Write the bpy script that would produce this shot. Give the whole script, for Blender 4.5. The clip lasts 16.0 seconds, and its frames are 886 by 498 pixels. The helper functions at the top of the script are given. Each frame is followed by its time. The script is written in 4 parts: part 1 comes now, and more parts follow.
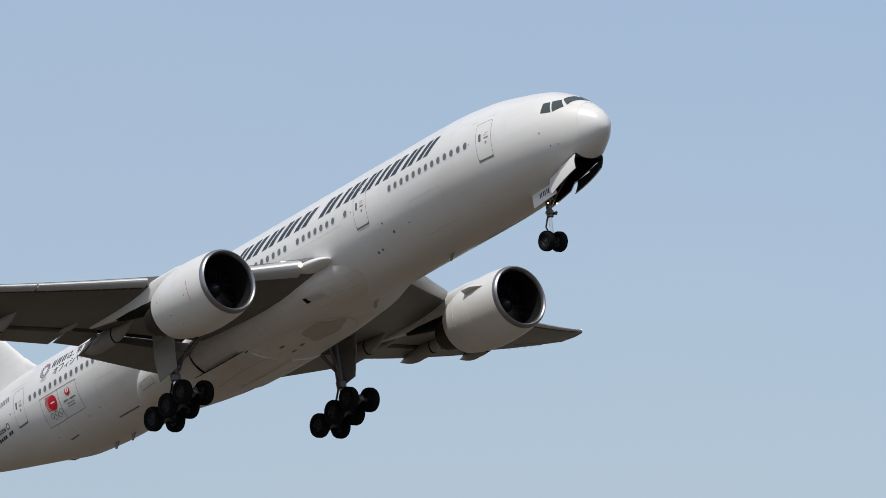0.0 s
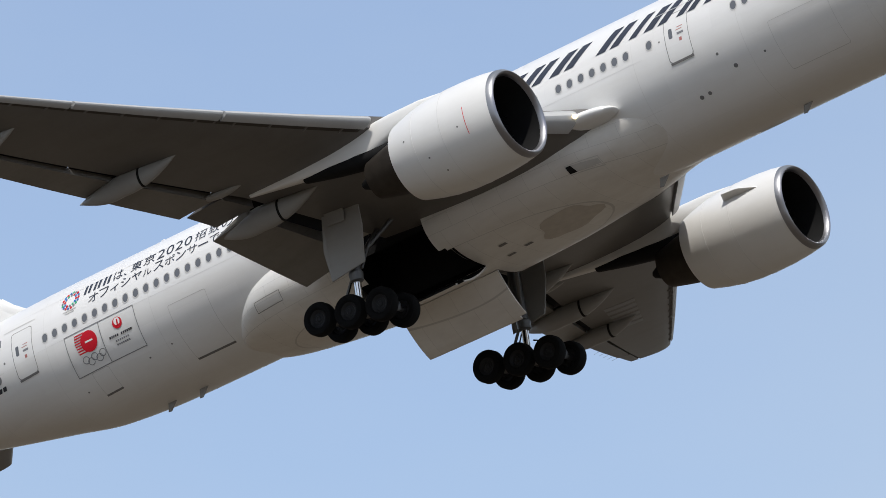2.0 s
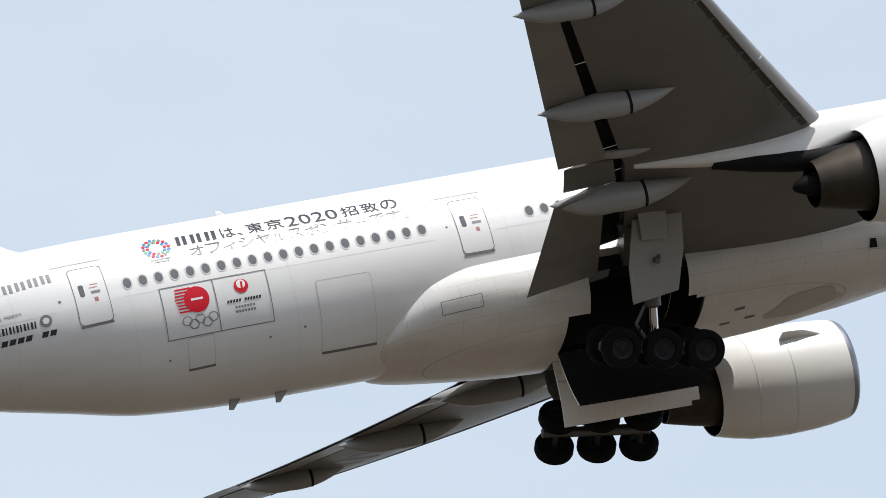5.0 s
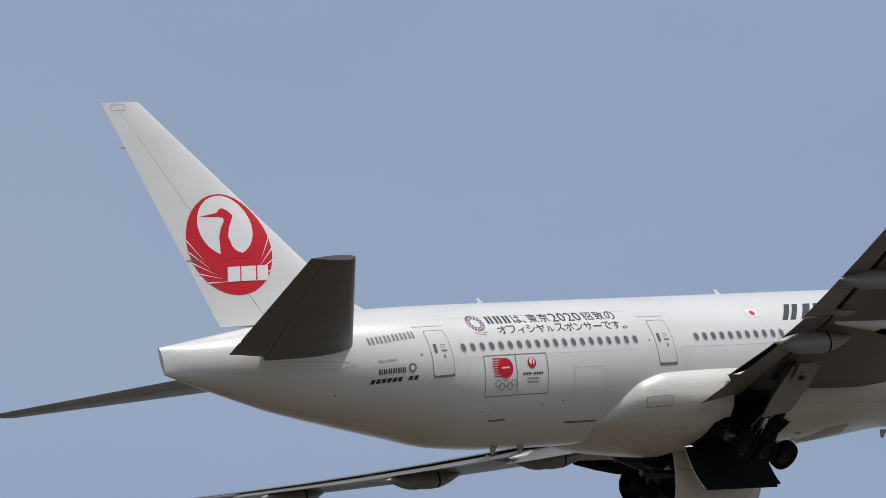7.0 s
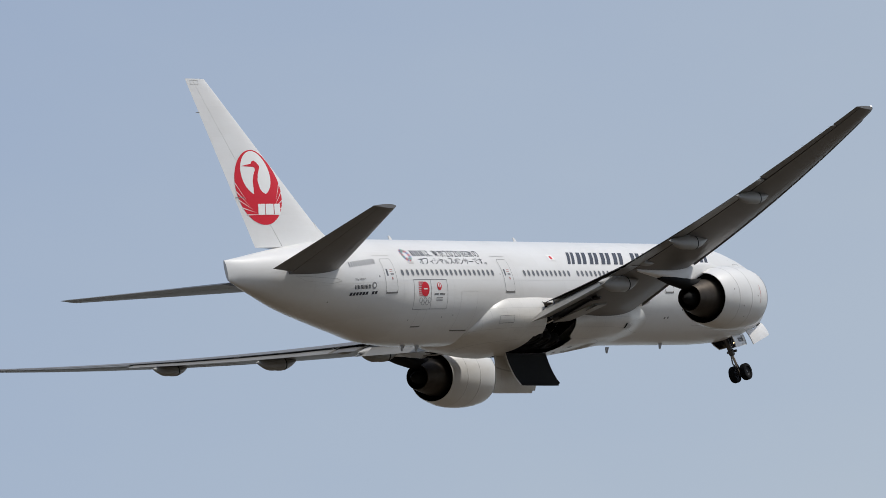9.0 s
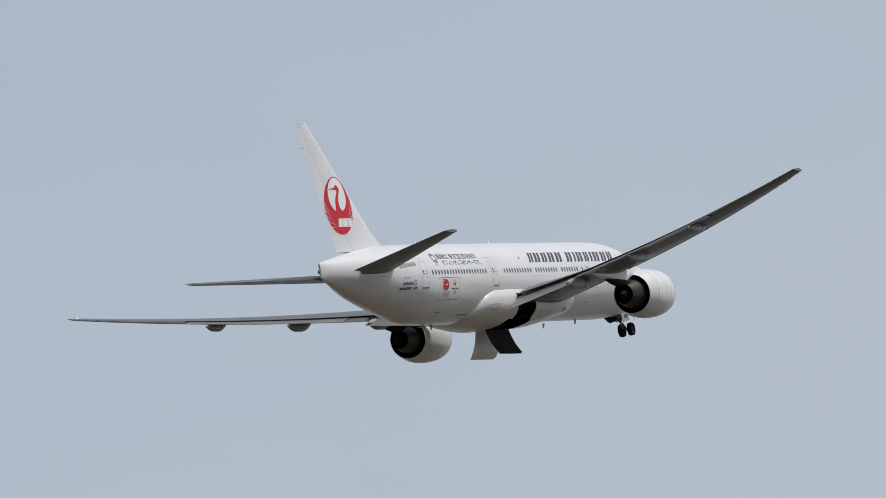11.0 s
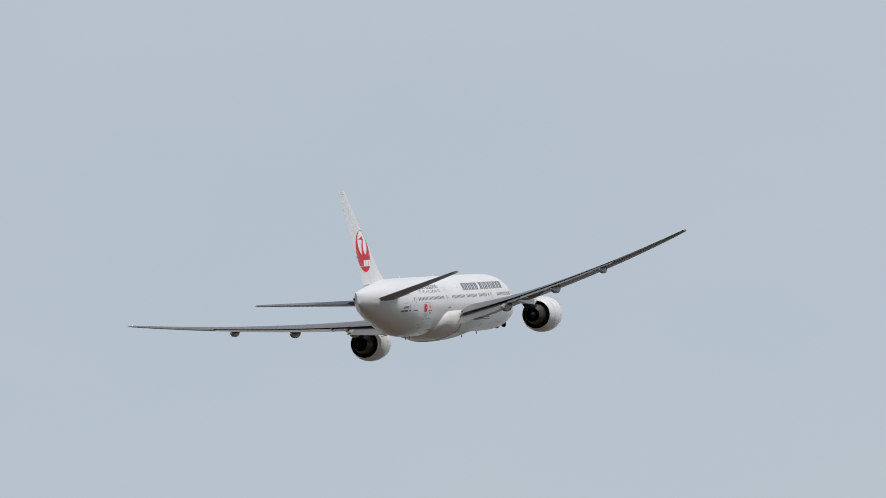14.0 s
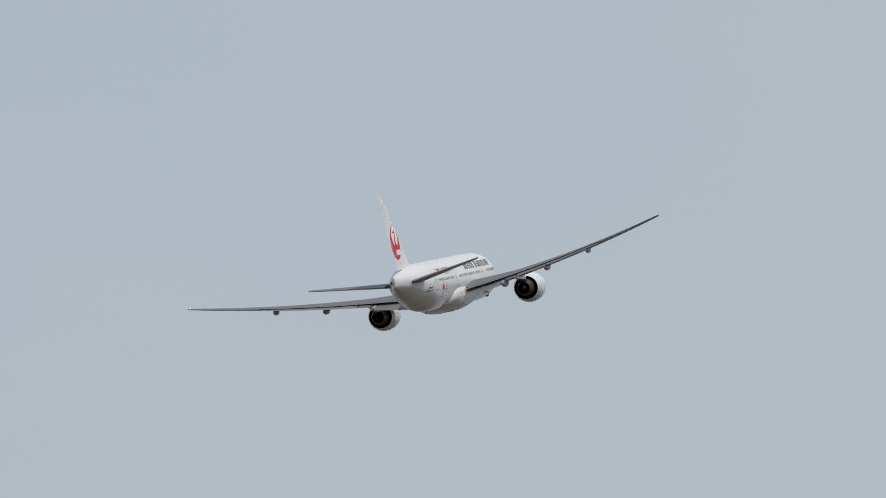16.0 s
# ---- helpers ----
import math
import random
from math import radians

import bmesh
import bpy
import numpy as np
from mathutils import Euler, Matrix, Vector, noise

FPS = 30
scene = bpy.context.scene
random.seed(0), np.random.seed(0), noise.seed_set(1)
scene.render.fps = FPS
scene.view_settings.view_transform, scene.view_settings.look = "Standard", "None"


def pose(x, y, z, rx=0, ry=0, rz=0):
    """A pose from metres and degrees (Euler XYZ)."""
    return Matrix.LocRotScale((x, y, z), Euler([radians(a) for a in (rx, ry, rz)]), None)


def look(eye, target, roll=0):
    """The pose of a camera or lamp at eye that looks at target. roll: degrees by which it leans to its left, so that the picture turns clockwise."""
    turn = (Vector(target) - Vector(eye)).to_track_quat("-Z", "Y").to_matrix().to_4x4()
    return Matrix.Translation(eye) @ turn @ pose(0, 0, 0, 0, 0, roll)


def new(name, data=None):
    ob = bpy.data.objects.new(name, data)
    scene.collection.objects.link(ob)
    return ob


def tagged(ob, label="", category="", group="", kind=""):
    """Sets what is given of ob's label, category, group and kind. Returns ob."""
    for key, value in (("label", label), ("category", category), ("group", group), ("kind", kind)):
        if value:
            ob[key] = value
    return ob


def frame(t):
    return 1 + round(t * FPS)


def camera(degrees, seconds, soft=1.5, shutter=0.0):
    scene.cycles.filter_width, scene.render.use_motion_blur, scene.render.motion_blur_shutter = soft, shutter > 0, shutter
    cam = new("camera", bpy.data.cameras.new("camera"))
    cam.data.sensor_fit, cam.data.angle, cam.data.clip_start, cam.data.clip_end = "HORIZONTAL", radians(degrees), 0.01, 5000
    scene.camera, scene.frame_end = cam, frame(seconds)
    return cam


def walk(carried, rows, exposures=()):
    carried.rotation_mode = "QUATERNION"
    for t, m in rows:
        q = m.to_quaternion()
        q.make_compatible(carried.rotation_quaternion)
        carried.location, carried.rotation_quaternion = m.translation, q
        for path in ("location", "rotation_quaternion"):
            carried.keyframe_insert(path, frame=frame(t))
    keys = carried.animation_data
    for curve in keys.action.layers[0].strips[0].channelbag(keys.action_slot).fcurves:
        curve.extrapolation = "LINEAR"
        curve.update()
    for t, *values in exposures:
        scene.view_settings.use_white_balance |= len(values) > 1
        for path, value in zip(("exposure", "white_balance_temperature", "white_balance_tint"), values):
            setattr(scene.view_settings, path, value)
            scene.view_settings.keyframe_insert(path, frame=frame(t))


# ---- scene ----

# ---------------------------------------------------------------- camera
cam = camera(6.567, 16.0, soft=0.7)
CAMERA_ROWS = [
    (0, pose(0, 0, 1.7, 98.0487, 0.1108, 51.9033)),
    (0.5, pose(0, 0, 1.7, 99.2252, -0.2163, 48.7075)),
    (1, pose(0, 0, 1.7, 100.7097, 0.0609, 44.6157)),
    (1.2, pose(0, 0, 1.7, 101.2328, -0.0065, 43.3288)),
    (1.3, pose(0, 0, 1.7, 101.2854, -0.0522, 42.8703)),
    (1.4, pose(0, 0, 1.7, 101.3942, -0.1007, 42.0710)),
    (1.5, pose(0, 0, 1.7, 101.4509, -0.1483, 41.0897)),
    (2, pose(0, 0, 1.7, 103.2536, 0.2122, 34.9786)),
    (2.5, pose(0, 0, 1.7, 105.3874, -0.0880, 27.8289)),
    (3, pose(0, 0, 1.7, 107.1501, 0.1912, 20.2739)),
    (3.2, pose(0, 0, 1.7, 107.9738, -0.1750, 16.9369)),
    (3.7, pose(0, 0, 1.7, 109.6175, -0.0850, 8.6280)),
    (4.2, pose(0, 0, 1.7, 110.8868, -0.0237, -0.2265)),
    (4.7, pose(0, 0, 1.7, 111.6598, 0.0300, -9.2695)),
    (5.1, pose(0, 0, 1.7, 111.8906, 0.0821, -16.3032)),
    (5.5, pose(0, 0, 1.7, 111.8082, 0.1540, -22.8722)),
    (6, pose(0, 0, 1.7, 111.9952, -0.3553, -30.9151)),
    (6.5, pose(0, 0, 1.7, 111.4805, 0.2821, -36.8384)),
    (7, pose(0, 0, 1.7, 110.8172, -0.1402, -42.8891)),
    (7.5, pose(0, 0, 1.7, 109.8325, -0.2396, -48.5418)),
    (8, pose(0, 0, 1.7, 108.5289, 0.2932, -53.3055)),
    (8.5, pose(0, 0, 1.7, 107.7866, 0.3517, -56.1342)),
    (9, pose(0, 0, 1.7, 107.2472, -0.0700, -59.3082)),
    (9.2, pose(0, 0, 1.7, 107.0527, -0.2683, -60.7046)),
    (9.7, pose(0, 0, 1.7, 106.3796, -0.2353, -62.9933)),
    (10.2, pose(0, 0, 1.7, 105.7650, -0.1938, -64.9443)),
    (10.7, pose(0, 0, 1.7, 105.1994, -0.1513, -66.6298)),
    (11, pose(0, 0, 1.7, 104.8790, -0.1285, -67.5407)),
    (11.3, pose(0, 0, 1.7, 104.5702, -0.1097, -68.3915)),
    (11.5, pose(0, 0, 1.7, 104.4291, -0.0119, -68.9946)),
    (12, pose(0, 0, 1.7, 104.0625, 0.0583, -70.5742)),
    (12.5, pose(0, 0, 1.7, 103.8057, 0.1384, -71.3507)),
    (13, pose(0, 0, 1.7, 103.4630, 0.1144, -72.4331)),
    (13.5, pose(0, 0, 1.7, 103.0850, -0.1138, -73.4416)),
    (14, pose(0, 0, 1.7, 102.6934, -0.0500, -74.3652)),
    (14.5, pose(0, 0, 1.7, 102.3309, -0.0148, -74.8519)),
    (15, pose(0, 0, 1.7, 101.9446, -0.0031, -75.4253)),
    (15.5, pose(0, 0, 1.7, 101.5491, 0.0251, -75.8934)),
    (16, pose(0, 0, 1.7, 101.4091, 0.0394, -76.7709)),
]

EXPOSURES = [(0, 0.05), (1.0, 0.15), (1.6, 0.19), (2.0, 0.33), (2.45, 0.60), (2.8, 0.72), (3.2, 0.71), (5.5, 0.49), (6.0, 0.23), (6.6, 0.01), (7.5, -0.08), (8.0, -0.02), (9.0, 0.02), (11.5, -0.05), (14.0, 0.01), (15.0, 0.01), (16, -0.12)]
walk(cam, CAMERA_ROWS, EXPOSURES)

# ---------------------------------------------------------------- sky and sun
SUN_TO = Vector((0.15, -0.41, 0.90)).normalized()
world = bpy.data.worlds.new("sky")
scene.world = world
world.use_nodes = True
wn, wl = world.node_tree.nodes, world.node_tree.links
wn.clear()
w_out = wn.new("ShaderNodeOutputWorld")
w_bg = wn.new("ShaderNodeBackground")
w_sky = wn.new("ShaderNodeTexSky")
w_sky.sky_type, w_sky.sun_disc = "NISHITA", False
w_sky.sun_elevation = math.asin(SUN_TO.z)
w_sky.sun_rotation = math.atan2(SUN_TO.x, SUN_TO.y)
w_sky.air_density, w_sky.dust_density, w_sky.ozone_density = 1.0, 1.8, 2.2
w_bg.inputs["Strength"].default_value = 0.13
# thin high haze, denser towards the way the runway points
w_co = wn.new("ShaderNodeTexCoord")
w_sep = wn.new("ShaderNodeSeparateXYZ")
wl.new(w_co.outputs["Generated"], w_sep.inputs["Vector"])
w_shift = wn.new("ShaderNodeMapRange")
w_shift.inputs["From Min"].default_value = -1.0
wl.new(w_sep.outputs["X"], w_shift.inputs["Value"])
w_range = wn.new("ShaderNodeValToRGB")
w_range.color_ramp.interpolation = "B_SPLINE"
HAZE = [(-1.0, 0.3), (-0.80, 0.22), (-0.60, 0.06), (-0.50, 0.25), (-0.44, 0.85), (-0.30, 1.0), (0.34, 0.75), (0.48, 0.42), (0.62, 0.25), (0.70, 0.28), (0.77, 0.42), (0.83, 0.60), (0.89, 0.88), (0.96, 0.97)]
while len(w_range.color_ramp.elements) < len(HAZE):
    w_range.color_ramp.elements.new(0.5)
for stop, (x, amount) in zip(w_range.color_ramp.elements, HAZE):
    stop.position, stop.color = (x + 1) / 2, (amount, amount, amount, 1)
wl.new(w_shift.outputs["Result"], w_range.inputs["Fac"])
w_noise = wn.new("ShaderNodeTexNoise")
w_noise.inputs["Scale"].default_value, w_noise.inputs["Detail"].default_value, w_noise.inputs["Roughness"].default_value = 5.0, 7, 0.55
w_map = wn.new("ShaderNodeMapping")
w_map.inputs["Scale"].default_value = (1.0, 1.0, 2.2)
wl.new(w_co.outputs["Generated"], w_map.inputs["Vector"])
wl.new(w_map.outputs["Vector"], w_noise.inputs["Vector"])
w_wisp = wn.new("ShaderNodeMapRange")
for key, value in (("From Min", 0.3), ("From Max", 0.75), ("To Min", -0.10), ("To Max", 0.14)):
    w_wisp.inputs[key].default_value = value
wl.new(w_noise.outputs["Fac"], w_wisp.inputs["Value"])
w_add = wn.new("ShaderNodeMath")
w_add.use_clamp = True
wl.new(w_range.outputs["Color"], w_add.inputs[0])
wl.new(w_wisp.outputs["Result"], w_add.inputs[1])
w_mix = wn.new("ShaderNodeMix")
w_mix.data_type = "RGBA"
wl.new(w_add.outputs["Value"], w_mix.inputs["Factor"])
w_tint = wn.new("ShaderNodeMix")
w_tint.data_type, w_tint.blend_type = "RGBA", "MULTIPLY"
w_tint.inputs["Factor"].default_value = 1
w_tint.inputs["B"].default_value = (1.055, 1.0, 1.02, 1)
wl.new(w_sky.outputs["Color"], w_tint.inputs["A"])
wl.new(w_tint.outputs["Result"], w_mix.inputs["A"])
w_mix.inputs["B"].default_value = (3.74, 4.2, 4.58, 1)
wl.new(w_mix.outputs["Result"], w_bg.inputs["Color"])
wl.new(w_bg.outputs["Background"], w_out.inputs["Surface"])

sun_data = bpy.data.lights.new("sun", "SUN")
sun_data.energy, sun_data.angle, sun_data.color = 2.85, radians(0.53), (1.0, 0.96, 0.90)
sun = new("sun", sun_data)
sun.matrix_basis = look(SUN_TO * 500, (0, 0, 0))


# ---------------------------------------------------------------- materials
def material(name, color, rough=0.5, metal=0.0, grain=0.0, scale=3.0, coat=0.0, bump=0.0, dirt=None, dirt_amount=0.0, dirt_scale=0.35, panels=None):
    """A surface with two scales of variation: fine grain and broad grime."""
    mat = bpy.data.materials.new(name)
    mat.use_nodes = True
    n, l = mat.node_tree.nodes, mat.node_tree.links
    b = n["Principled BSDF"]
    b.inputs["Roughness"].default_value, b.inputs["Metallic"].default_value = rough, metal
    b.inputs["Coat Weight"].default_value = coat
    b.inputs["Coat Roughness"].default_value = 0.12
    co = n.new("ShaderNodeTexCoord")
    fine = n.new("ShaderNodeTexNoise")
    fine.inputs["Scale"].default_value, fine.inputs["Detail"].default_value = scale, 6
    l.new(co.outputs["Object"], fine.inputs["Vector"])
    ramp = n.new("ShaderNodeMapRange")
    ramp.inputs["To Min"].default_value, ramp.inputs["To Max"].default_value = 1 - grain, 1 + grain
    l.new(fine.outputs["Fac"], ramp.inputs["Value"])
    mul = n.new("ShaderNodeMix")
    mul.data_type, mul.blend_type = "RGBA", "MULTIPLY"
    mul.inputs["Factor"].default_value = 1
    mul.inputs["A"].default_value = (*color, 1)
    l.new(ramp.outputs["Result"], mul.inputs["B"])
    last = mul.outputs["Result"]
    if dirt:
        broad = n.new("ShaderNodeTexNoise")
        broad.inputs["Scale"].default_value, broad.inputs["Detail"].default_value, broad.inputs["Roughness"].default_value = dirt_scale, 8, 0.65
        stretch = n.new("ShaderNodeMapping")
        stretch.inputs["Scale"].default_value = (0.35, 1.0, 1.6)
        l.new(co.outputs["Object"], stretch.inputs["Vector"])
        l.new(stretch.outputs["Vector"], broad.inputs["Vector"])
        pick = n.new("ShaderNodeMapRange")
        pick.inputs["From Min"].default_value, pick.inputs["From Max"].default_value = 0.42, 0.75
        pick.inputs["To Max"].default_value = dirt_amount
        l.new(broad.outputs["Fac"], pick.inputs["Value"])
        mix = n.new("ShaderNodeMix")
        mix.data_type = "RGBA"
        l.new(pick.outputs["Result"], mix.inputs["Factor"])
        l.new(last, mix.inputs["A"])
        mix.inputs["B"].default_value = (*dirt, 1)
        last = mix.outputs["Result"]
    if panels:
        axes, wide, high, dark = panels
        sep, com = n.new("ShaderNodeSeparateXYZ"), n.new("ShaderNodeCombineXYZ")
        l.new(co.outputs["Object"], sep.inputs["Vector"])
        l.new(sep.outputs[axes[0]], com.inputs["X"])
        l.new(sep.outputs[axes[1]], com.inputs["Y"])
        brick = n.new("ShaderNodeTexBrick")
        brick.inputs["Scale"].default_value = 1
        brick.inputs["Mortar Size"].default_value = 0.007
        brick.inputs["Mortar Smooth"].default_value = 0.4
        brick.inputs["Brick Width"].default_value, brick.inputs["Row Height"].default_value = wide, high
        brick.inputs["Color1"].default_value, brick.inputs["Color2"].default_value = (1, 1, 1, 1), (0.96, 0.96, 0.955, 1)
        brick.inputs["Mortar"].default_value = (dark, dark, dark, 1)
        l.new(com.outputs["Vector"], brick.inputs["Vector"])
        lines = n.new("ShaderNodeMix")
        lines.data_type, lines.blend_type = "RGBA", "MULTIPLY"
        lines.inputs["Factor"].default_value = 1
        l.new(last, lines.inputs["A"])
        l.new(brick.outputs["Color"], lines.inputs["B"])
        last = lines.outputs["Result"]
    l.new(last, b.inputs["Base Color"])
    if bump:
        bm_ = n.new("ShaderNodeBump")
        bm_.inputs["Strength"].default_value, bm_.inputs["Distance"].default_value = bump, 0.02
        l.new(fine.outputs["Fac"], bm_.inputs["Height"])
        l.new(bm_.outputs["Normal"], b.inputs["Normal"])
    return mat


def glow(name, color, strength):
    mat = material(name, color, 0.3)
    b = mat.node_tree.nodes["Principled BSDF"]
    b.inputs["Emission Color"].default_value, b.inputs["Emission Strength"].default_value = (*color, 1), strength
    return mat


WHITE = material("white_paint", (0.75, 0.742, 0.728), 0.32, 0, 0.02, 1.5, 0.2, 0, (0.52, 0.47, 0.41), 0.26, panels=("XZ", 2.6, 0.9, 0.955))
NACELLE = material("nacelle_paint", (0.74, 0.73, 0.71), 0.36, 0, 0.02, 2.0, 0.2, 0, (0.50, 0.46, 0.40), 0.25)
BELLY = material("belly_paint", (0.715, 0.695, 0.66), 0.38, 0, 0.04, 2.0, 0.15, 0, (0.40, 0.35, 0.29), 0.5, 0.5, panels=("XZ", 1.2, 0.55, 0.72))
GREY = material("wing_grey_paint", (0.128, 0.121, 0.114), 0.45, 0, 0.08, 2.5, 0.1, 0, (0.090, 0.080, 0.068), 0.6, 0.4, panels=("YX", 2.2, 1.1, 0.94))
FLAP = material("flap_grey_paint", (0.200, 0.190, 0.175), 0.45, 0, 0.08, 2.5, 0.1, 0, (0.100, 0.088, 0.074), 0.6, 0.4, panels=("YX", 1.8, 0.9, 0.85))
# dark brown that paints in the shaded gap behind the slats
SLOT = material("slat_gap_shade", (0.050, 0.043, 0.036), 0.7, 0, 0.35, 2.0)
GREY_LIGHT = material("fairing_grey_paint", (0.285, 0.28, 0.27), 0.45, 0, 0.05, 2.5, 0.1, 0, (0.18, 0.165, 0.145), 0.4)
STAIN = material("bare_primer_stain", (0.48, 0.44, 0.39), 0.6, 0, 0.2, 3.0)
ALU = material("dull_aluminium", (0.42, 0.42, 0.42), 0.5, 0.35, 0.06, 4.0)
LIP = material("polished_inlet_metal", (0.30, 0.30, 0.32), 0.36, 0.95, 0.05, 4.0)
# dark metal, also shade put into the colour of bays, ducts and gaps
DARK = material("dark_metal_and_shade", (0.012, 0.012, 0.0125), 0.75, 0.1, 0.3, 3.0)
BAY = material("bay_lining", (0.035, 0.034, 0.033), 0.7, 0.1, 0.3, 3.0)
HOT = material("heat_tinted_metal", (0.058, 0.049, 0.041), 0.5, 0.7, 0.3, 3.0)
FAN = material("titanium_fan", (0.06, 0.06, 0.066), 0.4, 0.8, 0.1, 4.0)
RUBBER = material("tyre_rubber", (0.006, 0.006, 0.0063), 0.85, 0, 0.25, 6.0, 0, 0.2)
HUB = material("dark_wheel_hub", (0.025, 0.025, 0.026), 0.5, 0.4, 0.2, 5.0)
STEEL = material("gear_steel", (0.13, 0.13, 0.133), 0.45, 0.6, 0.12, 5.0)
CHROME = material("chromed_oleo", (0.75, 0.75, 0.76), 0.12, 1.0, 0.02, 5.0)
GLASS = material("dark_window_glass", (0.13, 0.135, 0.145), 0.12, 0.0, 0.15, 1.0)
COCKPIT = material("cockpit_glass", (0.05, 0.06, 0.065), 0.06, 0.0, 0.2, 1.0)
LINE = material("panel_line", (0.16, 0.155, 0.15), 0.7, 0, 0.2, 4.0)
SEAM_FAINT = material("hairline_seam", (0.64, 0.63, 0.61), 0.5, 0, 0.06, 4.0)
SEAM = material("faint_seam", (0.52, 0.51, 0.49), 0.6, 0, 0.1, 4.0)
INK = material("black_lettering", (0.035, 0.038, 0.048), 0.26, 0, 0.05, 4.0)
INK_GREY = material("grey_lettering", (0.20, 0.20, 0.21), 0.45, 0, 0.05, 4.0)
RED = material("crimson_paint", (0.60, 0.006, 0.020), 0.45, 0, 0.04, 3.0)
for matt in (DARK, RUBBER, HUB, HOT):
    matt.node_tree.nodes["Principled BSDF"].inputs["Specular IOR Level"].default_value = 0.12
RED.node_tree.nodes["Principled BSDF"].inputs["Specular IOR Level"].default_value = 0.3
DULL_RED = material("faded_red_marking", (0.42, 0.16, 0.14), 0.5, 0, 0.1, 4.0)
PALE = material("white_marking", (0.82, 0.81, 0.79), 0.4, 0, 0.02, 3.0)
BLUE = material("blue_marking", (0.03, 0.16, 0.45), 0.4, 0, 0.05, 3.0)
GREEN = material("green_marking", (0.05, 0.35, 0.18), 0.4, 0, 0.05, 3.0)
LAMP = glow("lit_lamp", (1.0, 0.78, 0.42), 2.6)
NAV = glow("lit_tail_lamp", (1.0, 0.97, 0.92), 1.0)


# ---------------------------------------------------------------- small builders
def part(name, bm, mat, parent, label="", smooth=True, at=None):
    """Links a bmesh as one mesh object under a thing or a part. at: its own origin, in the thing's space."""
    if at is not None:
        bmesh.ops.translate(bm, verts=bm.verts, vec=-Vector(at))
    bm.normal_update()
    me = bpy.data.meshes.new(name)
    bm.to_mesh(me)
    bm.free()
    me.materials.append(mat)
    if smooth:
        for p in me.polygons:
            p.use_smooth = True
        me.set_sharp_from_angle(angle=radians(38))
    ob = new(name, me)
    ob.parent = parent
    if at is not None:
        ob.location = Vector(at)
    if label:
        tagged(ob, label)
    return ob


def hermite(x, xs, ys):
    """A smooth curve through the knots with no overshoot."""
    i = min(max(int(np.searchsorted(xs, x)) - 1, 0), len(xs) - 2)
    d = [(ys[k + 1] - ys[k]) / (xs[k + 1] - xs[k]) for k in range(len(xs) - 1)]

    def slope(k):
        if k == 0:
            return d[0]
        if k == len(xs) - 1:
            return d[-1]
        return 0 if d[k - 1] * d[k] <= 0 else 2 * d[k - 1] * d[k] / (d[k - 1] + d[k])
    h = xs[i + 1] - xs[i]
    t = min(max((x - xs[i]) / h, 0), 1)
    a, b = slope(i) * h, slope(i + 1) * h
    return (2 * t**3 - 3 * t**2 + 1) * ys[i] + (t**3 - 2 * t**2 + t) * a + (3 * t**2 - 2 * t**3) * ys[i + 1] + (t**3 - t**2) * b


def P(s, y, z):
    """A place on the aircraft: s metres aft of the nose, y to port, z up from the cabin's axis."""
    return Vector((30 - s, y, z))


def loft(rings, closed=True, cap=True):
    bm = bmesh.new()
    rows = [[bm.verts.new(p) for p in ring] for ring in rings]
    n = len(rows[0])
    for a, b in zip(rows, rows[1:]):
        for k in range(n if closed else n - 1):
            bm.faces.new((a[k], a[(k + 1) % n], b[(k + 1) % n], b[k]))
    if cap:
        bm.faces.new(rows[0][::-1])
        bm.faces.new(rows[-1])
    bmesh.ops.recalc_face_normals(bm, faces=bm.faces)
    return bm


def revolve(profile, axis_at, n=48, closed=False):
    """Turns (s, r) pairs about the fore-and-aft line through axis_at = (y, z)."""
    y, z = axis_at
    rings = [[P(s, y + r * math.sin(2 * math.pi * k / n), z + r * math.cos(2 * math.pi * k / n)) for k in range(n)] for s, r in profile]
    if closed:
        rings.append(rings[0])
    bm = loft(rings, True, False)
    bmesh.ops.remove_doubles(bm, verts=bm.verts, dist=1e-5)
    bmesh.ops.recalc_face_normals(bm, faces=bm.faces)
    return bm


def tube(a, b, r0, r1=None, n=14, bm=None):
    """A tapered rod with rounded ends from a to b."""
    bm = bm or bmesh.new()
    a, b = Vector(a), Vector(b)
    r1 = r0 if r1 is None else r1
    way = (b - a).normalized()
    u = way.orthogonal().normalized()
    v = way.cross(u)
    e = min(r0, r1) * 0.25
    rings = []
    for q, r in ((a, r0 * 0.7), (a + way * e, r0), (b - way * e, r1), (b, r1 * 0.7)):
        rings.append([bm.verts.new(q + r * (math.cos(2 * math.pi * k / n) * u + math.sin(2 * math.pi * k / n) * v)) for k in range(n)])
    for p, q in zip(rings, rings[1:]):
        for k in range(n):
            bm.faces.new((p[k], p[(k + 1) % n], q[(k + 1) % n], q[k]))
    bm.faces.new(rings[0][::-1])
    bm.faces.new(rings[-1])
    return bm


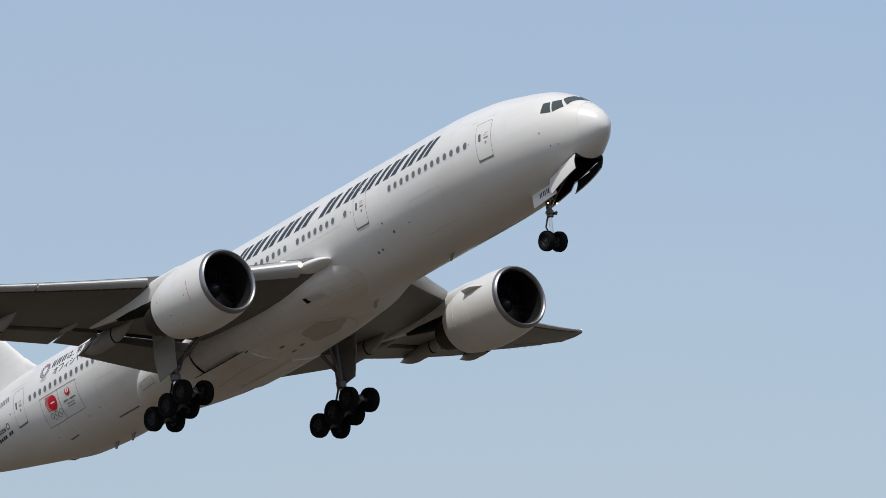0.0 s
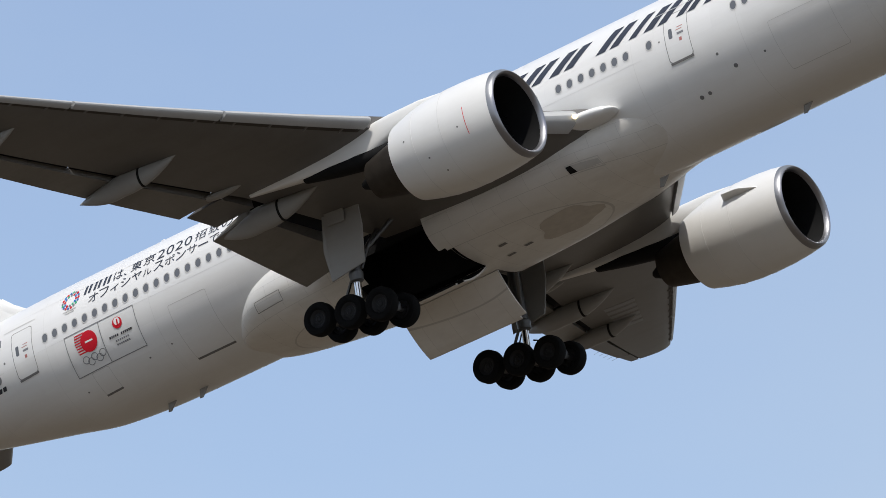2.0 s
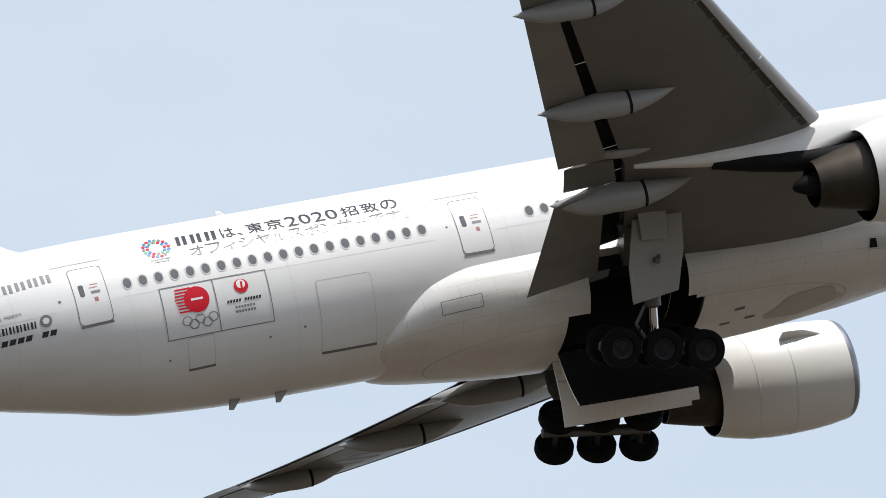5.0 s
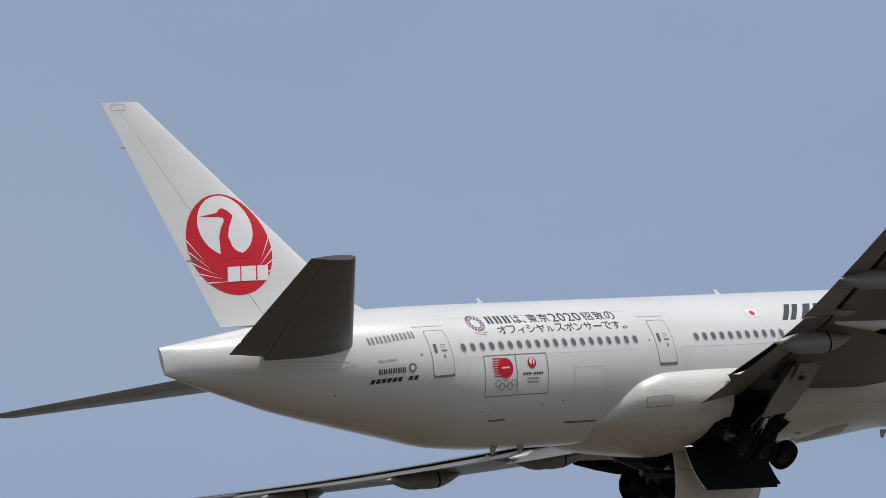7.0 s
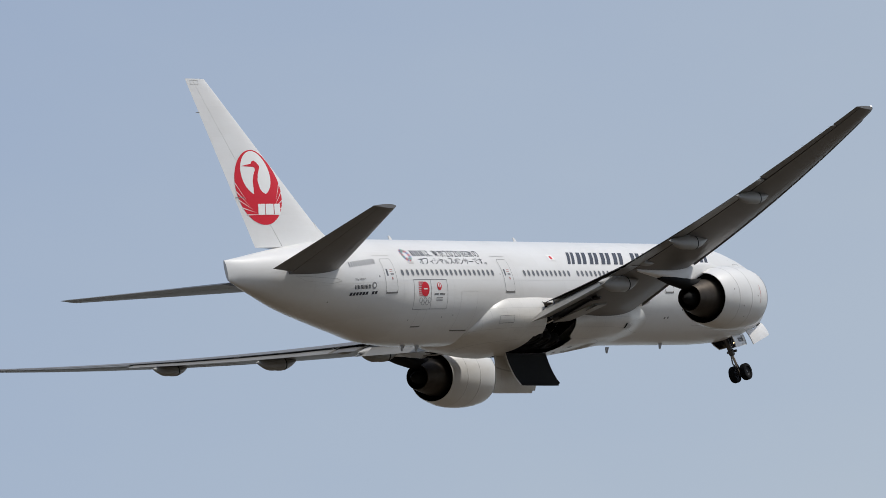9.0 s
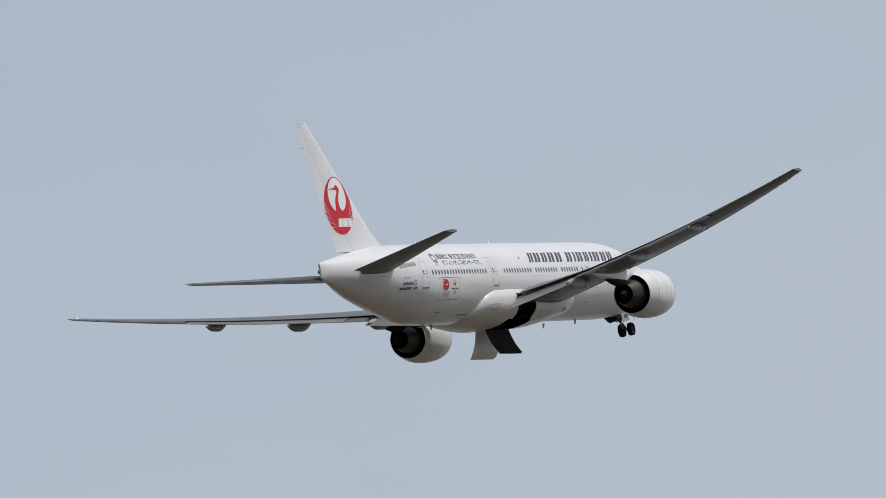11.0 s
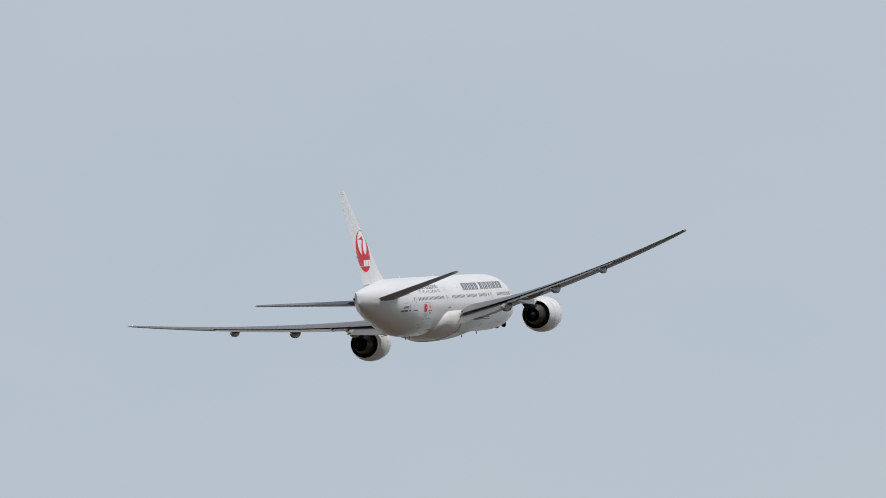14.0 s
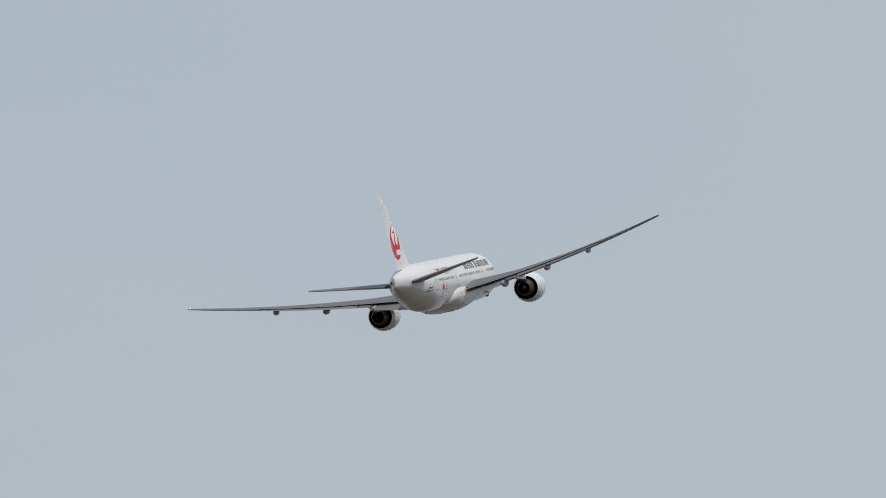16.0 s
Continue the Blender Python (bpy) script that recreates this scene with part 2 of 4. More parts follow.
def plate(corners, thick, bm=None):
    """A flat panel of the given outline, with thickness and softened edges."""
    bm = bm or bmesh.new()
    c = [Vector(p) for p in corners]
    nrm = (c[1] - c[0]).cross(c[2] - c[0]).normalized() * thick / 2
    mid = sum(c, Vector()) / len(c)
    rings = [[bm.verts.new(p + (mid - p).normalized() * k + nrm * h) for p in c] for k, h in ((thick * 0.4, -1), (0, -0.6), (0, 0.6), (thick * 0.4, 1))]
    n = len(c)
    for p, q in zip(rings, rings[1:]):
        for k in range(n):
            bm.faces.new((p[k], p[(k + 1) % n], q[(k + 1) % n], q[k]))
    bm.faces.new(rings[0][::-1])
    bm.faces.new(rings[-1])
    return bm


def split_off(bm, chosen):
    """Takes the chosen faces out of bm and returns them as a bmesh of their own."""
    out = bmesh.new()
    made = {}
    for f in chosen:
        for v in f.verts:
            if v not in made:
                made[v] = out.verts.new(v.co)
        out.faces.new([made[v] for v in f.verts])
    bmesh.ops.delete(bm, geom=list(chosen), context="FACES")
    return out


def thicken(bm, depth):
    """Gives an open skin a second side, depth metres behind it."""
    bm.normal_update()
    bmesh.ops.solidify(bm, geom=list(bm.faces), thickness=depth)
    bmesh.ops.recalc_face_normals(bm, faces=bm.faces)
    return bm


# ---------------------------------------------------------------- ground
def build_ground():
    bm = bmesh.new()
    bmesh.ops.create_grid(bm, x_segments=80, y_segments=80, size=4800)
    for v in bm.verts:
        far = math.hypot(v.co.x, v.co.y)
        v.co.z = -0.2 + 0.2 * noise.noise(v.co * 0.004) - max(0, far - 2500) * 0.0004
    me = bpy.data.meshes.new("ground")
    bm.to_mesh(me)
    bm.free()
    mat = material("dry_airfield_grass", (0.056, 0.042, 0.027), 0.9, 0, 0.25, 0.6, 0, 0.4, (0.074, 0.057, 0.037), 0.8, 0.02)
    me.materials.append(mat)
    tagged(new("ground", me), "flat dry airfield grass reaching to the horizon", "ground", kind="structure")


build_ground()

# ---------------------------------------------------------------- airliner: the hull's shape
plane = new("airliner")
plane.empty_display_size = 5
tagged(plane, "white twin-engined wide-body airliner climbing with its wheels down", "aircraft")

F_S = [0.42, 0.43, 0.47, 0.54, 0.67, 0.85, 1.25, 1.9, 2.75, 3.9, 5.9, 7.8, 10.5, 13, 42, 45, 48, 50.6, 53.6, 56.8, 59.6, 61.5, 62.75]
F_TOP = [-1.0, -0.80, -0.62, -0.45, -0.23, -0.02, 0.36, 0.88, 1.44, 1.98, 2.50, 2.86, 3.07, 3.10, 3.10, 3.10, 3.10, 3.06, 2.92, 2.62, 2.28, 2.02, 1.86]
F_BOT = [-1.0, -1.10, -1.20, -1.30, -1.43, -1.55, -1.79, -2.10, -2.41, -2.67, -2.92, -3.04, -3.10, -3.10, -3.10, -3.08, -2.90, -2.37, -1.74, -1.04, -0.26, 0.28, 0.68]
F_W = [0.0, 0.11, 0.23, 0.36, 0.50, 0.65, 0.95, 1.36, 1.82, 2.21, 2.63, 2.90, 3.08, 3.10, 3.10, 3.08, 2.98, 2.78, 2.38, 1.80, 1.12, 0.56, 0.09]


def hull(s):
    """Half width, middle height and half height of the hull's section."""
    top, bot = hermite(s, F_S, F_TOP), hermite(s, F_S, F_BOT)
    return hermite(s, F_S, F_W), (top + bot) / 2, (top - bot) / 2


def on_hull(s, z, side=-1, proud=0.012):
    w, c, h = hull(s)
    k = max(-1, min(1, (z - c) / h))
    g = 1 + proud / 3.1
    return P(s, side * g * w * math.sqrt(1 - k * k), c + g * k * h)


def hull_ring(s, n=112):
    w, c, h = hull(s)
    return [P(s, -w * math.sin(2 * math.pi * k / n), c + h * math.cos(2 * math.pi * k / n)) for k in range(n)]


B_S = [18.9, 19.3, 20.2, 21.5, 23.5, 27, 31, 35, 37, 38.4, 39.4, 40.2, 40.6]
B_W = [2.0, 2.30, 2.66, 3.02, 3.24, 3.32, 3.30, 3.25, 3.20, 3.00, 2.52, 1.70, 0.9]
B_TOPZ = [-2.0, -1.4, -0.95, -0.68, -0.45, -0.3, -0.2, -0.08, -0.12, -0.50, -1.20, -2.15, -2.6]
B_BOT = [-2.7, -2.85, -2.99, -3.11, -3.28, -3.58, -3.72, -3.66, -3.50, -3.34, -3.21, -3.06, -2.95]


def blended(s, y, z):
    """Melts the fairing's nose into the hull: half width y at height z."""
    q = max(0, min(1, (s - 18.4) / 5.0))
    w, c, h = hull(s)
    inner = w * math.sqrt(max(0, 1 - ((z - c) / h) ** 2)) - 0.03
    k = q * q * (3 - 2 * q)
    return inner + (y - inner) * k if k < 1 else y


def on_fairing(s, z, side, proud=0.012):
    """A place on the belly fairing's skin."""
    w, t, b = hermite(s, B_S, B_W), hermite(s, B_S, B_TOPZ), hermite(s, B_S, B_BOT)
    k = max(-1, min(1, (z - (t + b) / 2) / ((t - b) / 2)))
    c = abs(k) ** (1 / 0.9)
    return P(s, side * (blended(s, w * math.sqrt(max(0, 1 - c * c)) ** np.interp(s, [19, 26, 34, 39], [1.0, 0.78, 0.80, 0.98]), z) + proud), z - proud * 0.5)


def fairing_ring(s, n=96):
    w, t, b = hermite(s, B_S, B_W), hermite(s, B_S, B_TOPZ), hermite(s, B_S, B_BOT)
    ring = []
    for k in range(n):
        a = 2 * math.pi * k / n
        sy, cz = math.sin(a), math.cos(a)
        e = np.interp(s, [19, 26, 34, 39], [1.0, 0.78, 0.80, 0.98])
        z = (t + b) / 2 + (t - b) / 2 * math.copysign(abs(cz) ** 0.9, cz)
        y = math.copysign(max(0, blended(s, w * abs(sy) ** e, z)), sy) if abs(sy) > 1e-6 else 0
        ring.append(P(s, -y, z))
    return ring


def under_fairing(s, y, proud=0.012):
    """A place on the underside of the belly fairing."""
    w, t, b = hermite(s, B_S, B_W), hermite(s, B_S, B_TOPZ), hermite(s, B_S, B_BOT)
    q = min(1, abs(y) / w) ** (1 / np.interp(s, [19, 26, 34, 39], [1.0, 0.78, 0.80, 0.98]))
    return P(s, y, (t + b) / 2 - (t - b) / 2 * math.sqrt(max(0, 1 - q * q)) ** 0.9 - proud)


def build_fuselage():
    ss = [0.42, 0.423, 0.43, 0.445, 0.47, 0.5, 0.54, 0.6, 0.67, 0.75, 0.85] + [0.95 + 0.25 * k for k in range(40)] + [11.0 + 0.5 * k for k in range(72)] + [47 + 0.35 * k for k in range(45)] + [62.75]
    rings = [hull_ring(max(s, 0.4202)) for s in sorted(ss)]
    bm = loft(rings)
    s_of = lambda f: 30 - f.calc_center_median().x
    drop = [f for f in bm.faces if len(f.verts) == 4 and 29.2 < s_of(f) < 34.6 and f.calc_center_median().z < -1.2]
    bmesh.ops.delete(bm, geom=drop, context="FACES")
    near = [f for f in bm.faces if len(f.verts) == 4 and 2.2 < s_of(f) < 6.3 and abs(f.calc_center_median().y) < (0.84 if s_of(f) < 4.45 else 0.72) and f.calc_center_median().z < -1.5]
    leaves = {}
    for f in near:
        c = f.calc_center_median()
        leaves.setdefault((c.y > 0, s_of(f) > 4.45), []).append(f)
    doors = {key: split_off(bm, faces) for key, faces in leaves.items()}
    body = part("fuselage", bm, WHITE, plane)
    made = {}
    for (port, aft), dm in doors.items():
        ys = [v.co.y for v in dm.verts]
        edge = max(ys) if port else min(ys)
        hinge = [v.co for v in dm.verts if abs(v.co.y - edge) < 0.02]
        mid = sum(hinge, Vector()) / len(hinge)
        leaf = part("nose_gear_door", thicken(dm, -0.05), WHITE, plane, at=mid)
        leaf.data.materials.append(BAY)
        for p in leaf.data.polygons:
            if p.normal.z > 0.3:
                p.material_index = 1
        ends = sorted(hinge, key=lambda c: c.x)
        made[(port, aft)] = (leaf, (ends[-1] - ends[0]).normalized())
        if aft and not port:
            for k in range(3):
                bars = bmesh.new()
                for u0 in (0.0, 0.12):
                    quad = []
                    for ds, dy in ((0, -0.55), (0.07, -0.55), (0.07, -0.27), (0, -0.27)):
                        s = 5.62 - 0.27 * k - u0 - ds
                        w, c, h = hull(s)
                        quad.append(bars.verts.new(P(s, dy, c - h * math.sqrt(1 - (dy / w) ** 2) - 0.065)))
                    bars.faces.new(quad)
                mark = part("fleet_number_bar", bars, INK, leaf, at=mid)
                mark.location = (0, 0, 0)
    return body, made


def build_fairing():
    ss = [18.9 + 0.15 * k for k in range(145)] + [40.6]
    bm = loft([fairing_ring(min(s, 40.6)) for s in ss])
    s_of = lambda f: 30 - f.calc_center_median().x
    doors, shoulder_doors = {}, {}
    for port in (False, True):
        sg = 1 if port else -1
        skin = [f for f in bm.faces if len(f.verts) == 4 and 29.4 < s_of(f) < 34.2 and 0.3 < sg * f.calc_center_median().y < 2.45 and f.calc_center_median().z < -1.9]
        dm = split_off(bm, skin)
        hinge = [v.co for v in dm.verts if sg * v.co.y < 0.5]
        mid = sum(hinge, Vector()) / len(hinge)
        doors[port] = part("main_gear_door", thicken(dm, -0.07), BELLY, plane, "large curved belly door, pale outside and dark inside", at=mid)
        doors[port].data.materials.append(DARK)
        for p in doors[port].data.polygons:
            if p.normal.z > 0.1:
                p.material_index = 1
        gap = [f for f in bm.faces if len(f.verts) == 4 and 30.0 < s_of(f) < 33.4 and 2.4 < sg * f.calc_center_median().y and f.calc_center_median().z < -1.3]
        gm = split_off(bm, gap)
        high = max(v.co.z for v in gm.verts)
        hinge = [v.co for v in gm.verts if v.co.z > high - 0.06]
        mid = sum(hinge, Vector()) / len(hinge)
        shoulder_doors[port] = part("shoulder_door", thicken(gm, -0.05), BELLY, plane, at=mid)
    part("belly_fairing", bm, BELLY, plane, "smooth wing-to-body fairing with grimy underside")
    for port in (False, True):
        sg = 1 if port else -1
        # well walls and ribs take near-black colour that stands in for shade
        w = bmesh.new()
        a, b = P(34.4, sg * 0.28, -3.75), P(29.2, sg * 2.85, -0.62)
        bmesh.ops.create_cube(w, size=1)
        for v in w.verts:
            v.co = Vector((a.x if v.co.x < 0 else b.x, a.y if v.co.y < 0 else b.y, (b.z if v.co.z > 0 else (-3.45 if v.co.y < 0 else -2.3))))
        w.normal_update()
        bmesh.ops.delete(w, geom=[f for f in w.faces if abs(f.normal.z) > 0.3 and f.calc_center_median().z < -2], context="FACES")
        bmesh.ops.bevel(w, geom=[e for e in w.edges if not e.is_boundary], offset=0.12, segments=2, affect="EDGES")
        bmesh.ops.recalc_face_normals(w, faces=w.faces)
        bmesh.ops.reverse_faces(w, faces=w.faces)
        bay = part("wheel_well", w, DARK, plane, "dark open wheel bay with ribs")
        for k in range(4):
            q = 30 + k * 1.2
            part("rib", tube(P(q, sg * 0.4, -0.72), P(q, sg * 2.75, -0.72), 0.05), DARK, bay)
    w = bmesh.new()
    bmesh.ops.create_cube(w, size=1)
    for v in w.verts:
        v.co = P(6.4 if v.co.x < 0 else 2.2, 0.84 * (1 if v.co.y > 0 else -1), -1.2 if v.co.z > 0 else (-2.7 if v.co.x < 0 else -2.2))
    bmesh.ops.delete(w, geom=[f for f in w.faces if f.normal.z < -0.5], context="FACES")
    # nose bay shade is painted in as near-black walls
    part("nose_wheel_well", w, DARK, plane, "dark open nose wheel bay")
    return doors, shoulder_doors


fuselage, nose_doors = build_fuselage()
main_doors, shoulder_doors = build_fairing()

# ---------------------------------------------------------------- wings
LE_Y, LE_S = [0, 3.1, 9.4, 30.2, 30.45], [19.6, 21.6, 26.4, 40.25, 40.55]
TE_Y, TE_S = [0, 3.1, 9.6, 30.45], [35.1, 35.1, 35.5, 42.55]
TH_Y, TH_C = [0, 3.1, 9.6, 20, 30.45], [0.135, 0.13, 0.105, 0.098, 0.095]
FOIL_U = [0, 0.004, 0.012, 0.03, 0.06, 0.10, 0.16, 0.24, 0.34, 0.45, 0.56, 0.66, 0.75, 0.83, 0.90, 0.96, 1.0]


def foil(u):
    """Upper and lower half thickness of the section, for a thickness of 1."""
    t = 5 * (0.2969 * math.sqrt(u) - 0.126 * u - 0.3516 * u * u + 0.2843 * u**3 - 0.1036 * u**4)
    return t * (0.92 + 0.25 * u * (1 - u)), t * (1.08 - 0.55 * u**3)


def wing_z(y):
    u = abs(y) - 3.1
    return -1.30 + 0.078 * u + 0.00290 * u * u


def wing_at(y, side, u, lower):
    a = abs(y)
    le, te, th = np.interp(a, LE_Y, LE_S), np.interp(a, TE_Y, TE_S), np.interp(a, TH_Y, TH_C)
    c = te - le
    up, lo = foil(u)
    twist = (3.0 - 4.0 * a / 30) * math.pi / 180
    zz = wing_z(a) + (0.35 - u) * c * math.sin(twist) + (-lo if lower else up) * th * c
    return P(le + u * c, side * a, zz)


def section(y, side, u0, u1, n=12):
    us = [u0 + (u1 - u0) * (1 - math.cos(math.pi * k / n)) / 2 for k in range(n + 1)]
    return [wing_at(y, side, u, False) for u in us] + [wing_at(y, side, u, True) for u in us[::-1]]


def wing_piece(name, side, ys, u0, u1, mat, parent, label="", turn=0.0, drop=(0, 0), n=12):
    """A piece of the wing between two fractions of the chord, turned about its own front edge."""
    rings = []
    for y in ys:
        ring = section(y, side, u0, u1, n)
        if turn or drop != (0, 0):
            c = np.interp(y, TE_Y, TE_S) - np.interp(y, LE_Y, LE_S)
            pivot = (ring[0] + ring[-1]) / 2
            t = radians(turn)
            moved = []
            for p in ring:
                d = p - pivot
                moved.append(pivot + Vector((d.x * math.cos(t) - d.z * math.sin(t) - drop[0] * c, d.y, d.x * math.sin(t) + d.z * math.cos(t) + drop[1] * c)))
            ring = moved
        rings.append(ring)
    return part(name, loft(rings), mat, parent, label)


def canoe(name, y, side, s0, s1, depth, width, parent, droop=0.0):
    """A flap-track fairing: a pointed pod under the wing whose tail hangs down with the flap."""
    rings = []
    n = 18
    for k in range(25):
        q = k / 24
        s = s0 + (s1 - s0) * q
        f = max(0.03, (1 - (1 - q / 0.55) ** 1.9) if q < 0.55 else 1 - ((q - 0.55) / 0.45) ** 2.2)
        le, te = np.interp(y, LE_Y, LE_S), np.interp(y, TE_Y, TE_S)
        u = min(0.98, (s - le) / (te - le))
        base = wing_at(y, side, u, True).z + 0.10
        if s > te:
            base -= 0.06 * (s - te)
        base -= droop * max(0, q - 0.58) * (s1 - s0)
        rings.append([P(s, side * y + f * width / 2 * math.sin(2 * math.pi * j / n), base - f * depth / 2 + f * depth / 2 * math.cos(2 * math.pi * j / n)) for j in range(n)])
    if droop:
        mid = sum(rings[9], Vector()) / n
        part("fairing_joint", loft([[mid + (p - mid) * 1.03 + Vector((e, 0, 0)) for p in rings[9]] for e in (-0.05, 0.05)]), DARK, parent)
    return part(name, loft(rings), GREY_LIGHT, parent, "pale grey canoe-shaped fairing under the flap")


def build_wing(side):
    span = [2.4, 3.1, 4.2, 5.5, 7, 8.3, 9.4, 9.6, 11, 13, 15.5, 18, 20.5, 22.5, 25, 27.5, 29.4, 30.1, 30.45]
    rings = [section(y, side, 0.0 if y < 3.6 else 0.035, 0.775, 16) for y in span]
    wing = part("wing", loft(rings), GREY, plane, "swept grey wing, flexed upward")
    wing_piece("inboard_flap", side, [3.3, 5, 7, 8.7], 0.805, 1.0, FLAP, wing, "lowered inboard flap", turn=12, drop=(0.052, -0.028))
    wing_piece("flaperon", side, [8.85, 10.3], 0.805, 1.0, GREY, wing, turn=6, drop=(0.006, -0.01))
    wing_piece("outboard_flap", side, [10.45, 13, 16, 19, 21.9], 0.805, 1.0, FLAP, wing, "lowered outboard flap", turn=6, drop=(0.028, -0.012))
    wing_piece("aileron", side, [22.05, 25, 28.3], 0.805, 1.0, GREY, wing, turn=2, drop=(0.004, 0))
    wing_piece("wing_tip", side, [28.4, 29.5, 30.2, 30.45], 0.805, 1.0, GREY, wing)
    for y0, y1 in ((3.4, 8.7), (8.75, 10.4), (10.45, 16.1), (16.15, 21.9), (21.95, 28.3), (28.35, 30.4)):
        rings = []
        for y in (y0, (y0 + y1) / 2, y1):
            skin = [wing_at(y, side, u, False) for u in (0.765, 0.80, 0.84, 0.89)]
            rings.append([p + Vector((0, 0, 0.004)) for p in skin] + [p - Vector((0, 0, 0.03)) for p in skin[::-1]])
        cover = part("spoiler", loft(rings), GREY, wing, "grey spoiler, black on its underside")
        # downward faces painted near-black as the shade in the flap gap
        cover.data.materials.append(DARK)
        for p in cover.data.polygons:
            if p.normal.z < -0.3:
                p.material_index = 1
    for y0, y1 in ((3.75, 8.9), (10.2, 14.9), (14.98, 19.7), (19.78, 24.4), (24.48, 29.2)):
        wing_piece("slat", side, [y0, (y0 + y1) / 2, y1], 0.0, 0.045, ALU, wing, "bright metal leading-edge slat", turn=0, drop=(-0.016, -0.009), n=8)
        if y0 < 10:
            continue
        steps = [y0 + (y1 - y0) * k / 4 for k in range(5)]
        # dark strip laid on the lower skin as the slat gap's shade
        low = [[wing_at(y, side, u, True) for u in (0.040, 0.048, 0.056, 0.066)] for y in steps]
        part("slat_gap_strip", loft([[p - Vector((0, 0, 0.007)) for p in q] + [p + Vector((0, 0, 0.03)) for p in q[::-1]] for q in low]), SLOT, wing)
        for k in range(4):
            y = y0 + (y1 - y0) * (k + 0.5) / 4
            part("slat_track", tube(wing_at(y, side, 0.035, True), wing_at(y, side, 0.078, True), 0.045, n=8), GREY, wing)
    for y, s0, s1, d, w in ((8.4, 30.8, 35.9, 1.0, 0.75), (14.4, 32.75, 37.6, 0.88, 0.62), (20.3, 35.5, 39.6, 0.76, 0.55)):
        canoe("flap_track_fairing", y, side, s0, s1, d, w, wing, 0.22)
    canoe("small_fairing", 10.6, side, 32.6, 35.0, 0.3, 0.4, wing)
    # root fillet and landing lamp
    bm = bmesh.new()
    bmesh.ops.create_uvsphere(bm, u_segments=24, v_segments=14, radius=1)
    for v in bm.verts:
        v.co = P(22.1, side * 3.08, -1.27) + Vector((v.co.x * 1.55, v.co.y * 0.78, v.co.z * 0.31))
    part("wing_root_glove", bm, WHITE, plane)
    bm = bmesh.new()
    bmesh.ops.create_uvsphere(bm, u_segments=16, v_segments=10, radius=1)
    for v in bm.verts:
        v.co = P(21.95, side * 3.86, -1.22) + Vector((v.co.x * 0.10, v.co.y * 0.13, v.co.z * 0.09))
    part("landing_lamp", bm, LAMP, wing, "lit landing lamp behind glass")
    return wing


# ---------------------------------------------------------------- engines
def build_engine(side):
    ax = (side * 9.6, -2.70)
    cowl = [(21.0, 1.75), (21.5, 1.83), (22.2, 1.89), (23.0, 1.91), (23.8, 1.89), (24.5, 1.81), (25.1, 1.69), (25.55, 1.57), (25.78, 1.505), (25.78, 1.475)]
    eng = part("engine", revolve(cowl, ax, 64), NACELLE, plane, "white high-bypass turbofan nacelle under the wing")
    lip = [(21.0, 1.752), (20.86, 1.72), (20.78, 1.67), (20.74, 1.615), (20.77, 1.56), (20.85, 1.515), (20.96, 1.485)]
    part("inlet_lip", revolve(lip, ax, 64), LIP, eng, "burnished metal inlet ring")
    # inlet shade put into the duct's near-black colour
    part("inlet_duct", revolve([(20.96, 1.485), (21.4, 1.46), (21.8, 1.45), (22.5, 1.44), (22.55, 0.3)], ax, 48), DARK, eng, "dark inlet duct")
    bm = bmesh.new()
    quad = []
    for r, tw in ((0.45, 0.35), (0.9, 0.62), (1.40, 0.95)):
        for e in (-1, 1):
            ang = e * (0.16 + 0.04 * r) * math.cos(tw) * 0.5 / r
            quad.append(bm.verts.new((-e * 0.12 * math.sin(tw), r * math.sin(ang), r * math.cos(ang))))
    for j in (0, 2):
        bm.faces.new((quad[j], quad[j + 1], quad[j + 3], quad[j + 2]))
    bmesh.ops.solidify(bm, geom=list(bm.faces), thickness=0.02)
    blade = part("fan_blade", bm, FAN, eng)
    for k in range(22):
        one = blade if k == 0 else new("fan_blade", blade.data)
        one.parent = eng
        one.matrix_basis = Matrix.Translation(P(22.2, ax[0], ax[1])) @ Matrix.Rotation(2 * math.pi * k / 22, 4, "X")
    part("spinner", revolve([(21.75, 0.002), (21.8, 0.1), (21.95, 0.24), (22.15, 0.38), (22.4, 0.47)], ax, 32), FAN, eng)
    part("core_cowl", revolve([(24.4, 1.25), (25.2, 1.22), (25.8, 1.14), (26.5, 1.00), (27.1, 0.86), (27.5, 0.76), (27.5, 0.72), (27.0, 0.70)], ax, 48), HOT, eng, "heat-browned core exhaust casing")
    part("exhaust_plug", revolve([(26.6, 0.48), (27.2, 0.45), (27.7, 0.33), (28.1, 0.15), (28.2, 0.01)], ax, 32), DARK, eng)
    # bypass inner faces blackened to paint in the duct's shade
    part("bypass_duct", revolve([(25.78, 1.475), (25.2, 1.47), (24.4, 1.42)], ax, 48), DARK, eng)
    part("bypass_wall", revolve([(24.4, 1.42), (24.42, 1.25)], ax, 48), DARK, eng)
    # pylon: a streamlined fin from the cowl to the wing's underside
    rings = []
    for s, lo, hi, w in ((22.9, -0.90, -0.80, 0.05), (23.6, -1.0, -0.68, 0.2), (24.8, -1.15, -0.56, 0.32), (26.2, -1.5, -0.55, 0.38), (27.4, -1.9, -0.6, 0.4), (28.4, -1.85, -0.65, 0.4), (30.0, -1.55, -0.75, 0.34), (31.8, -1.3, -0.85, 0.2), (33.2, -1.1, -0.9, 0.05)):
        ring = []
        for k in range(20):
            a = 2 * math.pi * k / 20
